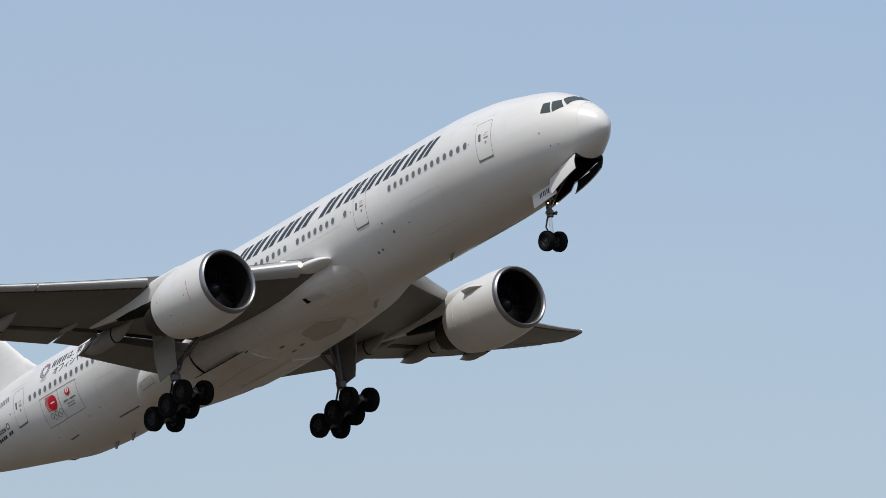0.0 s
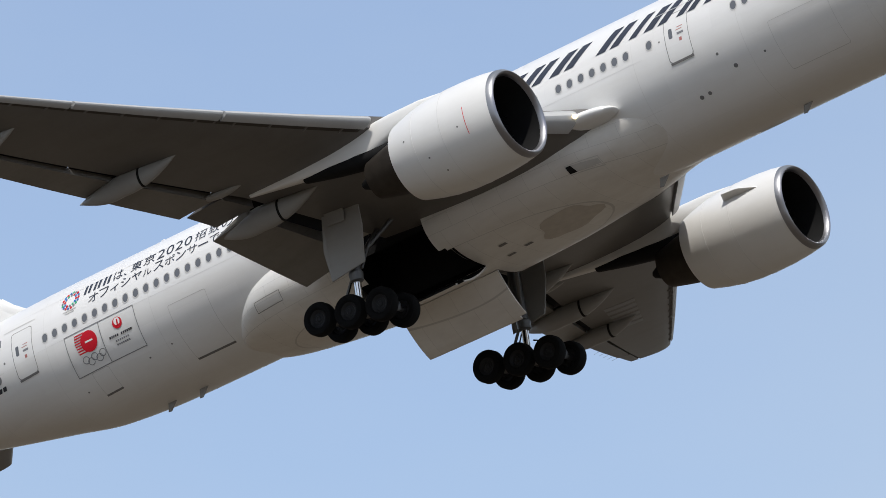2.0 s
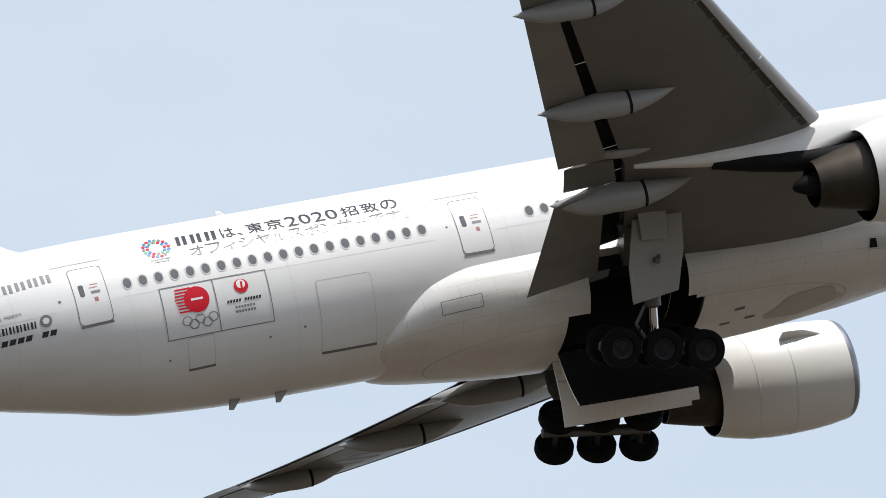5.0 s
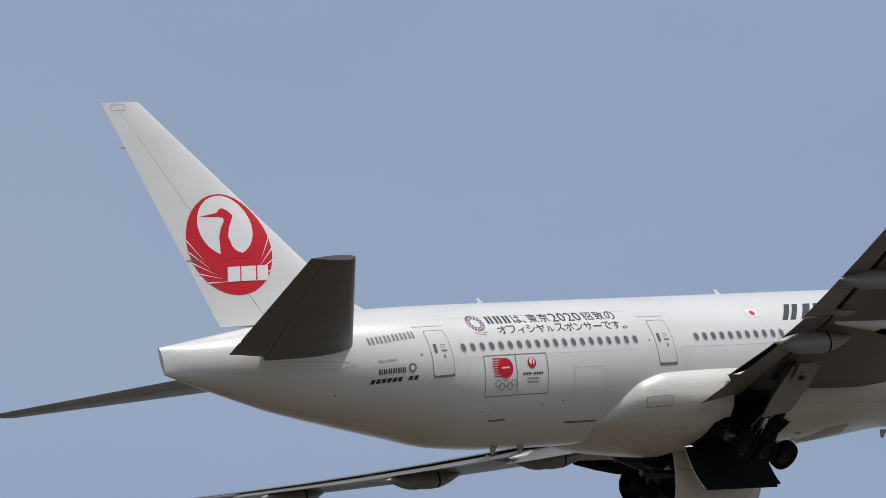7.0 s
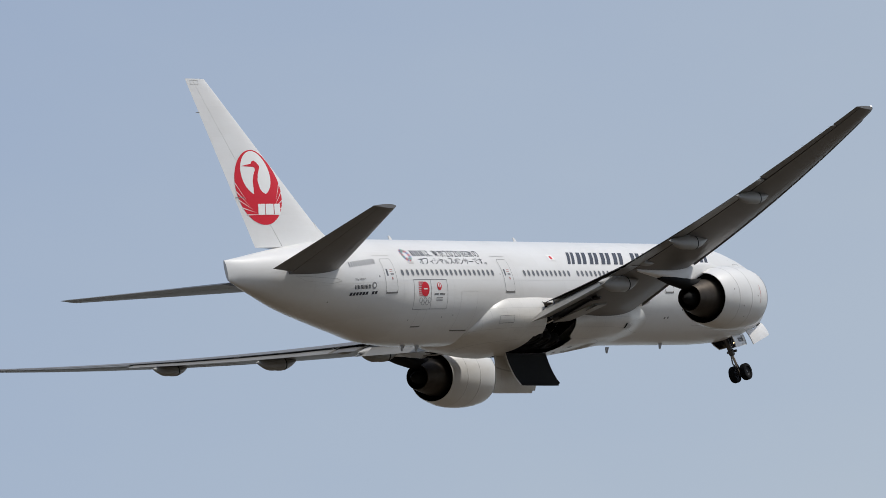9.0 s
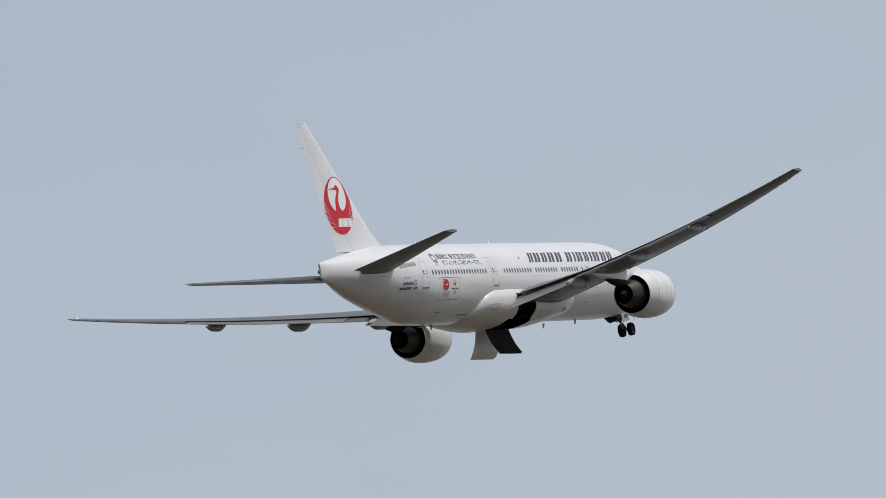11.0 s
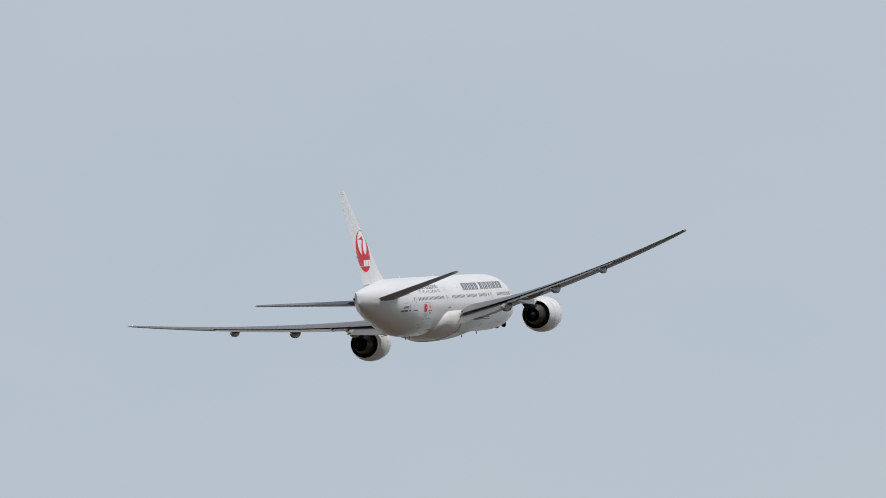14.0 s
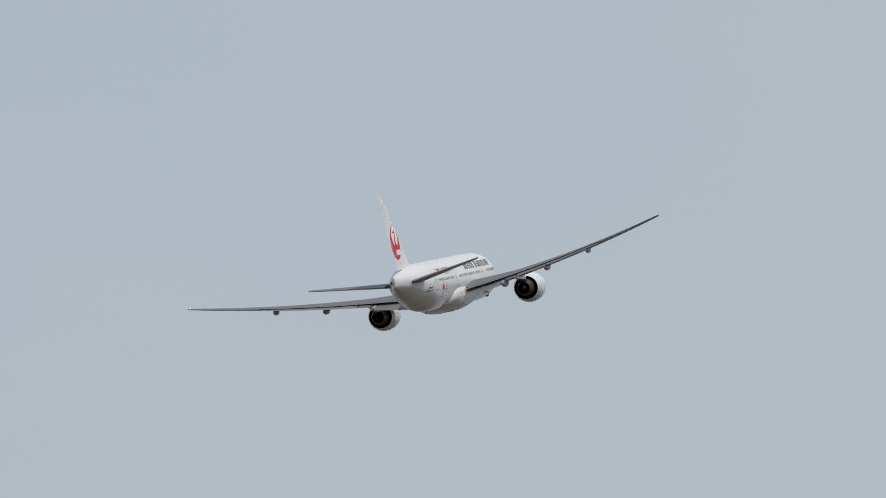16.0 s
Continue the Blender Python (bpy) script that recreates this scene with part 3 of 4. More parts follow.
            ring.append(P(s, ax[0] + w * math.copysign(abs(math.sin(a)) ** 0.6, math.sin(a)), (lo + hi) / 2 + (hi - lo) / 2 * math.copysign(abs(math.cos(a)) ** 0.6, math.cos(a))))
        rings.append(ring)
    part("pylon", loft(rings), NACELLE, eng, "pale pylon joining engine and wing")
    rings = []
    for s, lo, hi, w in ((25.7, -2.15, -1.5, 0.26), (26.8, -2.2, -1.55, 0.43), (28.0, -2.1, -1.45, 0.44), (29.2, -1.88, -1.4, 0.38), (30.6, -1.58, -1.3, 0.18)):
        rings.append([P(s, ax[0] + w * math.copysign(abs(math.sin(a)) ** 0.7, math.sin(a)), (lo + hi) / 2 + (hi - lo) / 2 * math.cos(a)) for a in [2 * math.pi * k / 16 for k in range(16)]])
    part("heat_shield", loft(rings), DARK, eng, "blackened heat shield under the pylon")
    # vortex strake on the inner flank
    a = radians(62)
    o = Vector((0, -side * math.sin(a), math.cos(a)))
    c = Vector((0, ax[0], ax[1]))
    st = lambda s, r: P(s, 0, 0) + c + o * r
    part("strake", plate([st(21.75, 1.84), st(21.9, 1.94), st(22.5, 2.2), st(23.2, 2.26), st(23.35, 1.86), st(22.5, 1.86)], 0.05), NACELLE, eng, smooth=False)
    ring_seam("cowl_seam", 23.15, 1.909, ax, eng)
    ring_seam("cowl_seam", 24.5, 1.811, ax, eng)
    arc = bmesh.new()
    steps = [radians(80 + 3 * k) for k in range(12)]
    edge = [[arc.verts.new(P(s, ax[0] + side * r * math.sin(a), ax[1] + r * math.cos(a))) for a in steps] for s, r in ((22.02, 1.880), (22.042, 1.882))]
    for k in range(11):
        arc.faces.new((edge[0][k], edge[0][k + 1], edge[1][k + 1], edge[1][k]))
    part("warning_stripe", thicken(arc, 0.004), RED, eng, "thin red warning stripe")
    for ang, s in ((100, 22.4), (118, 24.0), (86, 24.9), (140, 23.6)):
        r = np.interp(s, [22, 23, 24, 25], [1.875, 1.91, 1.87, 1.71]) + 0.004
        a = radians(ang)
        disc("access_mark", P(s, ax[0] + side * r * math.sin(a), ax[1] + r * math.cos(a)), Vector((0, side * math.sin(a), math.cos(a))), 0.04, LINE, eng)
    return eng


def ring_seam(name, s, r, ax, parent):
    part(name, revolve([(s - 0.012, r), (s - 0.012, r + 0.006), (s + 0.012, r + 0.006), (s + 0.012, r)], ax, 64), SEAM_FAINT, parent)


def disc(name, at, normal, r, mat, parent, thick=0.012):
    bm = bmesh.new()
    bmesh.ops.create_cone(bm, cap_ends=True, segments=14, radius1=r, radius2=r * 0.9, depth=thick)
    bm.transform(Matrix.Translation(at) @ Vector(normal).to_track_quat("Z", "Y").to_matrix().to_4x4())
    return part(name, bm, mat, parent, smooth=False)


# ---------------------------------------------------------------- tail
FIN_LE = ([2.0, 3.1, 12.38], [50.1, 51.25, 60.70])
FIN_TE = ([2.0, 12.38], [58.88, 62.72])


def fin_half(s, z):
    """Half thickness of the fin at a place on it."""
    le, te = np.interp(z, *FIN_LE), np.interp(z, *FIN_TE)
    u = min(1, max(0, (s - le) / (te - le)))
    return foil(u)[0] * 0.085 * (te - le)


def fin_section(z, u0, u1, n=14):
    le, te = np.interp(z, *FIN_LE), np.interp(z, *FIN_TE)
    us = [u0 + (u1 - u0) * (1 - math.cos(math.pi * k / n)) / 2 for k in range(n + 1)]
    ss = [le + u * (te - le) for u in us]
    return [P(s, fin_half(s, z), z) for s in ss] + [P(s, -fin_half(s, z), z) for s in ss[::-1]]


def build_tail():
    zs = [1.9, 2.6, 3.4, 5, 7, 9, 11, 12.1, 12.30, 12.37]
    fin = part("fin", loft([fin_section(z, 0, 0.685) for z in zs]), WHITE, plane, "tall white swept tail fin")
    part("rudder", loft([fin_section(z, 0.69, 1.0, 10) for z in [2.62, 5, 7, 9, 11, 12.1, 12.37]]), WHITE, fin, "white rudder")
    rings = []
    for s, h, w in ((50.4, 3.06, 0.03), (50.8, 3.15, 0.08), (51.3, 3.4, 0.13), (51.8, 3.75, 0.18), (52.3, 4.2, 0.2)):
        rings.append([P(s, w * math.sin(2 * math.pi * k / 16), 2.9 + (h - 2.9) * (0.5 + 0.5 * math.cos(2 * math.pi * k / 16))) for k in range(16)])
    part("dorsal_fillet", loft(rings), WHITE, fin)
    for side in (-1, 1):
        LE = ([0.4, 1.6, 10.62], [52.7, 53.6, 61.12])
        TE = ([0.4, 1.6, 10.62], [60.5, 60.6, 63.55])

        def ring(y, u0, u1):
            le, te = np.interp(y, *LE), np.interp(y, *TE)
            zz = 0.92 + (y - 1.6) * 0.146
            us = [u0 + (u1 - u0) * (1 - math.cos(math.pi * k / 12)) / 2 for k in range(13)]
            return [P(le + u * (te - le), side * y, zz + foil(u)[0] * 0.09 * (te - le)) for u in us] + [P(le + u * (te - le), side * y, zz - foil(u)[1] * 0.09 * (te - le)) for u in us[::-1]]
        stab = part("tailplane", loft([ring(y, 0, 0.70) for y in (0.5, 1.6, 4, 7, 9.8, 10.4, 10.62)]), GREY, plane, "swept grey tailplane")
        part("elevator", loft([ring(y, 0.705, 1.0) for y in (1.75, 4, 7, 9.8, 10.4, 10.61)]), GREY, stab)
    # exhaust opening of the auxiliary power unit
    part("tail_exhaust", tube(P(61.2, 0.34, 1.2), P(61.9, 0.46, 1.24), 0.15), DARK, plane)
    return fin


wings = [build_wing(-1), build_wing(1)]
engines = [build_engine(-1), build_engine(1)]
fin = build_tail()

# ---------------------------------------------------------------- markings laid on the skin
def skin_patch(name, outlines, place, mat, parent, label="", cut=0.14, cut_u=0.0, mesh=None):
    """Flat outlines in (u, v), cut into strips and laid on a curved skin by place(u, v)."""
    bm = bmesh.new()
    if mesh:
        bm.from_mesh(mesh)
    for line in outlines:
        bm.faces.new([bm.verts.new((u, v, 0)) for u, v in line])
    bmesh.ops.triangulate(bm, faces=[f for f in bm.faces if len(f.verts) > 4])
    vs, us = [v.co.y for v in bm.verts], [v.co.x for v in bm.verts]
    lo, hi = min(vs), max(vs)
    k = math.floor(lo / cut) + 1
    while k * cut < hi:
        bmesh.ops.bisect_plane(bm, geom=bm.verts[:] + bm.edges[:] + bm.faces[:], plane_co=(0, k * cut, 0), plane_no=(0, 1, 0))
        k += 1
    if cut_u:
        k = math.floor(min(us) / cut_u) + 1
        while k * cut_u < max(us):
            bmesh.ops.bisect_plane(bm, geom=bm.verts[:] + bm.edges[:] + bm.faces[:], plane_co=(k * cut_u, 0, 0), plane_no=(1, 0, 0))
            k += 1
    for v in bm.verts:
        v.co = place(v.co.x, v.co.y)
    return part(name, bm, mat, parent, label)


def hull_place(side=-1, proud=0.012):
    return lambda u, v: on_hull(-u, v, side, proud)


def box(u0, u1, v0, v1, slant=0.0):
    return [(u0, v0), (u1, v0), (u1 + slant * (v1 - v0), v1), (u0 + slant * (v1 - v0), v1)]


def oval(u, v, ru, rv, n=32):
    return [(u + ru * math.cos(2 * math.pi * k / n), v + rv * math.sin(2 * math.pi * k / n)) for k in range(n)]


def ring_faces(u, v, ru, rv, t, n=40):
    """A thin ring as a chain of small quads."""
    quads = []
    for k in range(n):
        a, b = 2 * math.pi * k / n, 2 * math.pi * (k + 1) / n
        quads.append([(u + ru * math.cos(a), v + rv * math.sin(a)), (u + ru * math.cos(b), v + rv * math.sin(b)), (u + (ru - t) * math.cos(b), v + (rv - t) * math.sin(b)), (u + (ru - t) * math.cos(a), v + (rv - t) * math.sin(a))])
    return quads


def rounded(u0, u1, v0, v1, r, n=6):
    pts = []
    for cu, cv, a0 in ((u1 - r, v1 - r, 0), (u0 + r, v1 - r, 90), (u0 + r, v0 + r, 180), (u1 - r, v0 + r, 270)):
        for k in range(n + 1):
            a = radians(a0 + 90 * k / n)
            pts.append((cu + r * math.cos(a), cv + r * math.sin(a)))
    return pts


def frame_faces(pts, t):
    """A line of width t along the inside of an outline."""
    cu, cv = sum(p[0] for p in pts) / len(pts), sum(p[1] for p in pts) / len(pts)
    ins = [(p[0] + math.copysign(min(t, abs(cu - p[0])), cu - p[0]), p[1] + math.copysign(min(t, abs(cv - p[1])), cv - p[1])) for p in pts]
    n = len(pts)
    return [[pts[k], pts[(k + 1) % n], ins[(k + 1) % n], ins[k]] for k in range(n)]


def lettering(text, size, squeeze=1.0):
    """The flat mesh of a line of text in the built-in font."""
    cu = bpy.data.curves.new("line", "FONT")
    cu.body, cu.size, cu.resolution_u = text, size, 3
    ob = new("line", cu)
    me = bpy.data.meshes.new_from_object(ob.evaluated_get(bpy.context.evaluated_depsgraph_get()))
    bpy.data.objects.remove(ob)
    bpy.data.curves.remove(cu)
    return me


def fit_text(me, u0, u1, v0, v1):
    xs, ys = [v.co.x for v in me.vertices], [v.co.y for v in me.vertices]
    for v in me.vertices:
        v.co = Vector((u0 + (v.co.x - min(xs)) * (u1 - u0) / (max(xs) - min(xs)), v0 + (v.co.y - min(ys)) * (v1 - v0) / (max(ys) - min(ys)), 0))
    return me


def build_windows():
    rows = [(8.25, 13), (18.57, 1), (19.66, 7), (24.0, 9), (29.37, 11), (38.45, 20)]
    for side in (-1, 1):
        for s0, n in rows:
            for k in range(n):
                s = s0 + 0.532 * k
                w = skin_patch("cabin_window", [rounded(-0.135, 0.135, 0.28, 0.66, 0.13)], lambda u, v: on_hull(s - u, v, side, 0.006), GLASS, fuselage, cut=0.1)
                skin_patch("window_rim", frame_faces(rounded(-0.165, 0.165, 0.25, 0.69, 0.155), 0.035), lambda u, v: on_hull(s - u, v, side, 0.010), SEAM, w, cut=0.1)


def build_door(s0, s1, side, z0=-0.63, z1=1.36):
    pl = hull_place(side, 0.006)
    d = skin_patch("cabin_door", [rounded(-s1, -s0, z0, z1, 0.14)], pl, WHITE, fuselage, cut=0.12)
    skin_patch("door_seam", frame_faces(rounded(-s1, -s0, z0, z1, 0.14), 0.022), hull_place(side, 0.010), LINE, d, cut=0.12)
    skin_patch("door_sill", [box(-s1 + 0.02, -s0 - 0.02, z0 - 0.07, z0 + 0.015)], hull_place(side, 0.02), LINE, d, "dark scuffed sill")
    aft = -s1 + 0.2
    skin_patch("door_window", [rounded(aft, aft + 0.17, 0.30, 0.72, 0.06)], hull_place(side, 0.011), GLASS, d, cut=0.12)
    skin_patch("door_handle", [box(aft + 0.38, aft + 0.68, 0.36, 0.45)], hull_place(side, 0.014), INK_GREY, d)
    skin_patch("door_notice", [box(aft + 0.34, aft + 0.62, 0.55, 0.58), box(aft + 0.40, aft + 0.66, 0.66, 0.69), box(aft + 0.44, aft + 0.56, 0.08, 0.22)], hull_place(side, 0.011), DULL_RED, d, "small faded red notice bars")
    skin_patch("rain_gutter", [box(-s1 - 0.45, -s0 + 0.15, z1 + 0.20, z1 + 0.225, 0.0)], hull_place(side, 0.02), SEAM, d)


def hatch(name, s0, s1, z0, z1, mat_line, side=-1, t=0.018, sill=False):
    h = skin_patch(name, [rounded(-s1, -s0, z0, z1, 0.08)], hull_place(side, 0.005), WHITE, fuselage, cut=0.12)
    skin_patch("hatch_seam", frame_faces(rounded(-s1, -s0, z0, z1, 0.08), t), hull_place(side, 0.009), mat_line, h, cut=0.12)
    if sill:
        skin_patch("hatch_sill", [box(-s1, -s0, z0 - 0.03, z0 + 0.025)], hull_place(side, 0.013), LINE, h)
    return h


def build_cockpit():
    panes = [[(3.22, 0.44), (2.66, 0.33), (2.90, 0.99), (3.24, 1.02)], [(2.60, 0.33), (2.12, 0.48), (2.44, 0.98), (2.82, 0.99)]]
    for side in (-1, 1):
        for k, pane in enumerate(panes):
            line = [(-s, z) for s, z in pane]
            if side > 0:
                line = line[::-1]
            g = skin_patch("cockpit_window", [line], hull_place(side, 0.010), COCKPIT, fuselage, "dark glass cockpit side window", cut=0.08, cut_u=0.15)
        # front pane, laid out round the nose by angle
        bm = bmesh.new()
        grid = []
        for i in range(7):
            a = i / 6
            col = []
            for j in range(5):
                b = j / 4
                s = (2.02 - 0.38 * a) * (1 - b) + (2.40 - 0.22 * a) * b
                w, c, h = hull(s)
                z = (0.53 + 0.02 * a) * (1 - b) + (0.99 + 0.16 * a) * b
                top = c + h
                z = min(z, top - 0.004)
                kk = min(1, (z - c) / h)
                edge = side * w * math.sqrt(max(0, 1 - kk * kk))
                y = edge * (1 - a) + side * 0.04 * a
                zz = c + h * math.sqrt(max(0, 1 - (y / w) ** 2))
                col.append(bm.verts.new(P(s - 0.012, y * 1.006, zz + 0.012)))
            grid.append(col)
        for i in range(6):
            for j in range(4):
                bm.faces.new((grid[i][j], grid[i + 1][j], grid[i + 1][j + 1], grid[i][j + 1]))
        bmesh.ops.recalc_face_normals(bm, faces=bm.faces)
        part("windscreen", bm, COCKPIT, fuselage, "dark glass windscreen")
    # joint of the radar dome
    rings = [[p + Vector((0.006 * e, 0, 0)) for p in hull_ring(1.42 + 0.006 * e)] for e in (-1, 1)]
    c = P(1.42, 0, hull(1.42)[1])
    part("radome_joint", loft([[c + (p - c) * 1.006 for p in r] for r in rings], True, False), SEAM, fuselage)


def build_markings():
    top = hull_place(-1, 0.014)
    # airline title: two slanted bars for a broad letter, one for a narrow one
    u = -28.95
    for wide in (1.20, 1.52, 1.42, 1.52, 1.60, 0, 1.52, 0.74, 1.52, 1.25, 0.74, 1.60, 1.36, 1.34):
        if not wide:
            u += 0.62
            continue
        bars = [(0.08, 0.44)] if wide < 1 else [(0.04, 0.32 * wide), (0.46 * wide, 0.74 * wide)]
        for a, b in bars:
            skin_patch("title_bar", [box(u + a, u + b, 1.09, 1.92, 1.0)], top, INK, fuselage, "slanted black title bar", cut=0.1)
        u += wide
    skin_patch("flag_field", [box(-30.85, -30.15, 1.32, 1.72)], hull_place(-1, 0.010), PALE, fuselage, cut=0.1)
    skin_patch("flag_disc", [oval(-30.5, 1.52, 0.15, 0.13, 20)], hull_place(-1, 0.016), RED, fuselage, "small red disc of a flag", cut=0.1)
    # sponsor text over the rear windows
    for k in range(3):
        for a in (-46.50, -46.28):
            skin_patch("name_bar", [box(a + 0.5 * k, a + 0.12 + 0.5 * k, 1.52, 1.92, 0.15)], top, INK, fuselage, cut=0.1)
    for k, (sign, a, b) in enumerate((("は", -44.95, -44.48), ("、", -44.42, -44.25), ("東", -44.05, -43.50), ("京", -43.40, -42.82), ("2", -42.70, -42.32), ("0", -42.24, -41.86), ("2", -41.78, -41.40), ("0", -41.32, -40.94), ("招", -40.78, -40.22), ("致", -40.08, -39.52), ("の", -39.42, -38.87))):
        low, high = (1.50, 1.62) if k == 1 else (1.50, 1.94)
        me = fit_text(lettering(sign, 1), a, b, low, high)
        skin_patch("sponsor_sign", [], top, INK, fuselage, "dark painted Japanese lettering" if k not in (4, 5, 6, 7) else "dark painted numeral", cut=0.1, mesh=me)
    line = "オフィシャルスポンサーです。"
    small = {2: 0.70, 5: 0.74, 10: 0.15, 13: 0.35}
    for k, sign in enumerate(line):
        a = -46.22 + 0.566 * k
        low, high = 1.01, 1.01 + 0.38 * small.get(k, 1)
        if sign == "ー":
            low, high = 1.16, 1.22
        me = fit_text(lettering(sign, 1), a + 0.02, a + (0.30 if k == 13 else 0.47 if k in (2, 5) else 0.52), low, high)
        skin_patch("sponsor_sign", [], top, INK, fuselage, "dark painted Japanese lettering", cut=0.1, mesh=me)
    mats = [RED, BLUE, GREEN, INK_GREY, RED, BLUE]
    for ring_r, n in ((0.42, 18), (0.29, 12)):
        for k in range(n):
            a = 2 * math.pi * k / n
            skin_patch("emblem_petal", [oval(-47.2 + ring_r * math.cos(a), 1.60 + 0.88 * ring_r * math.sin(a), 0.062, 0.055, 8)], top, mats[(k * 5 + n) % 6], fuselage, cut=0.2)
    skin_patch("emblem_caption", [box(-47.55, -46.85, 1.10, 1.15), box(-47.45, -46.95, 1.01, 1.05)], top, SEAM, fuselage)
    # registration and small titles behind the last door, as plain bars
    for k in range(6):
        a = -53.38 + 0.43 * k
        skin_patch("registration_bar", [box(a, a + 0.11, 0.90 + 0.03 * k, 1.22 + 0.03 * k), box(a + 0.2, a + 0.31, 0.90 + 0.03 * k, 1.22 + 0.03 * k)], top, INK_GREY, fuselage, cut=0.1)
    for k in range(6):
        a = -53.1 + 0.235 * k
        skin_patch("charity_bar", [box(a, a + 0.07, -0.36, -0.14), box(a + 0.12, a + 0.17, -0.36, -0.14)], top, INK, fuselage, cut=0.1)
    skin_patch("charity_badge", [oval(-51.42, -0.20, 0.20, 0.19, 20)], top, INK_GREY, fuselage, cut=0.1)
    skin_patch("charity_badge", [oval(-51.42, -0.20, 0.11, 0.10, 16)], hull_place(-1, 0.018), PALE, fuselage, cut=0.1)
    for word, a, b in (("We", -53.10, -52.80), ("support", -52.72, -52.15)):
        skin_patch("small_caption", [], top, INK_GREY, fuselage, "small grey painted word", cut=0.1, mesh=fit_text(lettering(word, 1), a, b, 0.10, 0.24))
    for k in range(9):
        if k == 6:
            continue
        a = -53.5 + 0.265 * k
        skin_patch("maker_bar", [box(a, a + 0.2, -0.68, -0.52, 0.4)], top, INK, fuselage, cut=0.1)
    # sponsor panel under the rear windows
    panel = skin_patch("sponsor_panel", frame_faces(box(-47.62, -44.0, -1.60, 0.06), 0.028), top, INK_GREY, fuselage, "thin-lined panel with red discs", cut=0.12, cut_u=0.3)
    skin_patch("panel_divider", [box(-45.84, -45.81, -1.60, 0.06)], top, INK_GREY, panel, cut=0.12)
    skin_patch("red_disc", [oval(-46.46, -0.50, 0.42, 0.42, 36)], hull_place(-1, 0.016), RED, panel, cut=0.1)
    for k in range(8):
        v = -0.86 + 0.105 * k
        skin_patch("red_streak", [box(-47.18 + 0.02 * abs(k - 4), -46.6, v, v + 0.05)], top, RED, panel)
    for k in range(5):
        skin_patch("thin_ring", ring_faces(-46.9 + 0.22 * k, -1.12 if k % 2 == 0 else -1.24, 0.17, 0.145, 0.028, 24), top, INK_GREY, panel, cut=0.2)
    skin_patch("white_word_bar", [box(-46.66, -46.26, -0.53, -0.46)], hull_place(-1, 0.020), PALE, panel)
    skin_patch("red_disc", [oval(-44.92, -0.34, 0.24, 0.23, 28)], hull_place(-1, 0.016), RED, panel, cut=0.1)
    skin_patch("disc_cutout", [oval(-44.92, -0.28, 0.15, 0.15, 20)], hull_place(-1, 0.020), PALE, panel, cut=0.1)
    skin_patch("disc_neck", [box(-44.95, -44.88, -0.44, -0.20, 0.1)], hull_place(-1, 0.024), RED, panel)
    for k in range(12):
        a = -45.5 + 0.098 * k
        if k != 5:
            skin_patch("word_bar", [box(a, a + 0.07, -0.83, -0.74, 0.3)], top, INK, panel)
    for v in (-1.02, -1.16):
        for k in range(7):
            skin_patch("word_bar", [box(-45.25 + 0.1 * k, -45.18 + 0.1 * k, v, v + 0.07)], top, INK_GREY, panel)
    # crane roundel on both sides of the fin
    for side in (-1, 1):
        def on_fin(proud):
            return lambda u, v: P(-u, side * (fin_half(-u, v) + proud), v)
        c, z = -57.68, 6.10
        R = 2.19
        disc_ = skin_patch("tail_roundel", [oval(c, z, R * 1.02, R * 0.995, 72)], on_fin(0.010), RED, fin, "crimson roundel with a white ring and bird shape", cut=0.35, cut_u=0.3)
        skin_patch("roundel_opening", [oval(c - 0.02, z + 0.80, 1.46, 1.31, 56)], on_fin(0.016), PALE, disc_, cut=0.35, cut_u=0.3)
        # bird: body, curved neck, head and beak
        spine = [(0.20, -0.62, 0.85), (0.08, -0.47, 0.66), (-0.16, -0.28, 0.42), (-0.22, -0.10, 0.32), (-0.24, 0.34, 0.24), (-0.07, 0.71, 0.22), (0.16, 1.0, 0.20), (0.24, 1.23, 0.27)]
        quads = []
        for (x0, y0, w0), (x1, y1, w1) in zip(spine, spine[1:]):
            quads.append([(c + x0 - w0, z + y0), (c + x0 + w0, z + y0), (c + x1 + w1, z + y1), (c + x1 - w1, z + y1)])
        quads.append([(c + 0.51, z + 1.23), (c + 0.27, z + 1.45), (c + 0.02, z + 1.56), (c - 0.16, z + 1.52), (c - 0.34, z + 1.36), (c - 1.36, z + 1.22), (c - 0.25, z + 1.18), (c - 0.03, z + 1.14)])
        skin_patch("bird_shape", quads, on_fin(0.022), RED, disc_, cut=0.35, cut_u=0.3)
        for e in (-1, 1):
            for k in range(5):
                a0 = radians(8 - 13 * k)
                a1 = radians(-30 - 12 * k)
                rim, inn = R * 1.03, R * 0.74
                wedge = [(c + e * rim * math.cos(a0), z + rim * math.sin(a0)), (c + e * rim * math.cos(a0 - 0.035), z + rim * math.sin(a0 - 0.035)), (c + e * inn * math.cos(a1), z + inn * math.sin(a1))]
                skin_patch("feather_slit", [wedge if e > 0 else wedge[::-1]], on_fin(0.018), PALE, disc_, cut=0.35, cut_u=0.3)
        for k, (a, b) in enumerate(((-0.56, 0.10), (0.16, 0.94), (1.02, 1.60))):
            skin_patch("name_block", [box(c + a, c + b, z - 1.60, z - 0.97, 0.25)], on_fin(0.028), PALE, disc_, cut=0.35, cut_u=0.3)
        skin_patch("trim_plate", frame_faces(box(-62.3, -61.55, 12.02, 12.28), 0.02), on_fin(0.012), SEAM, fin)
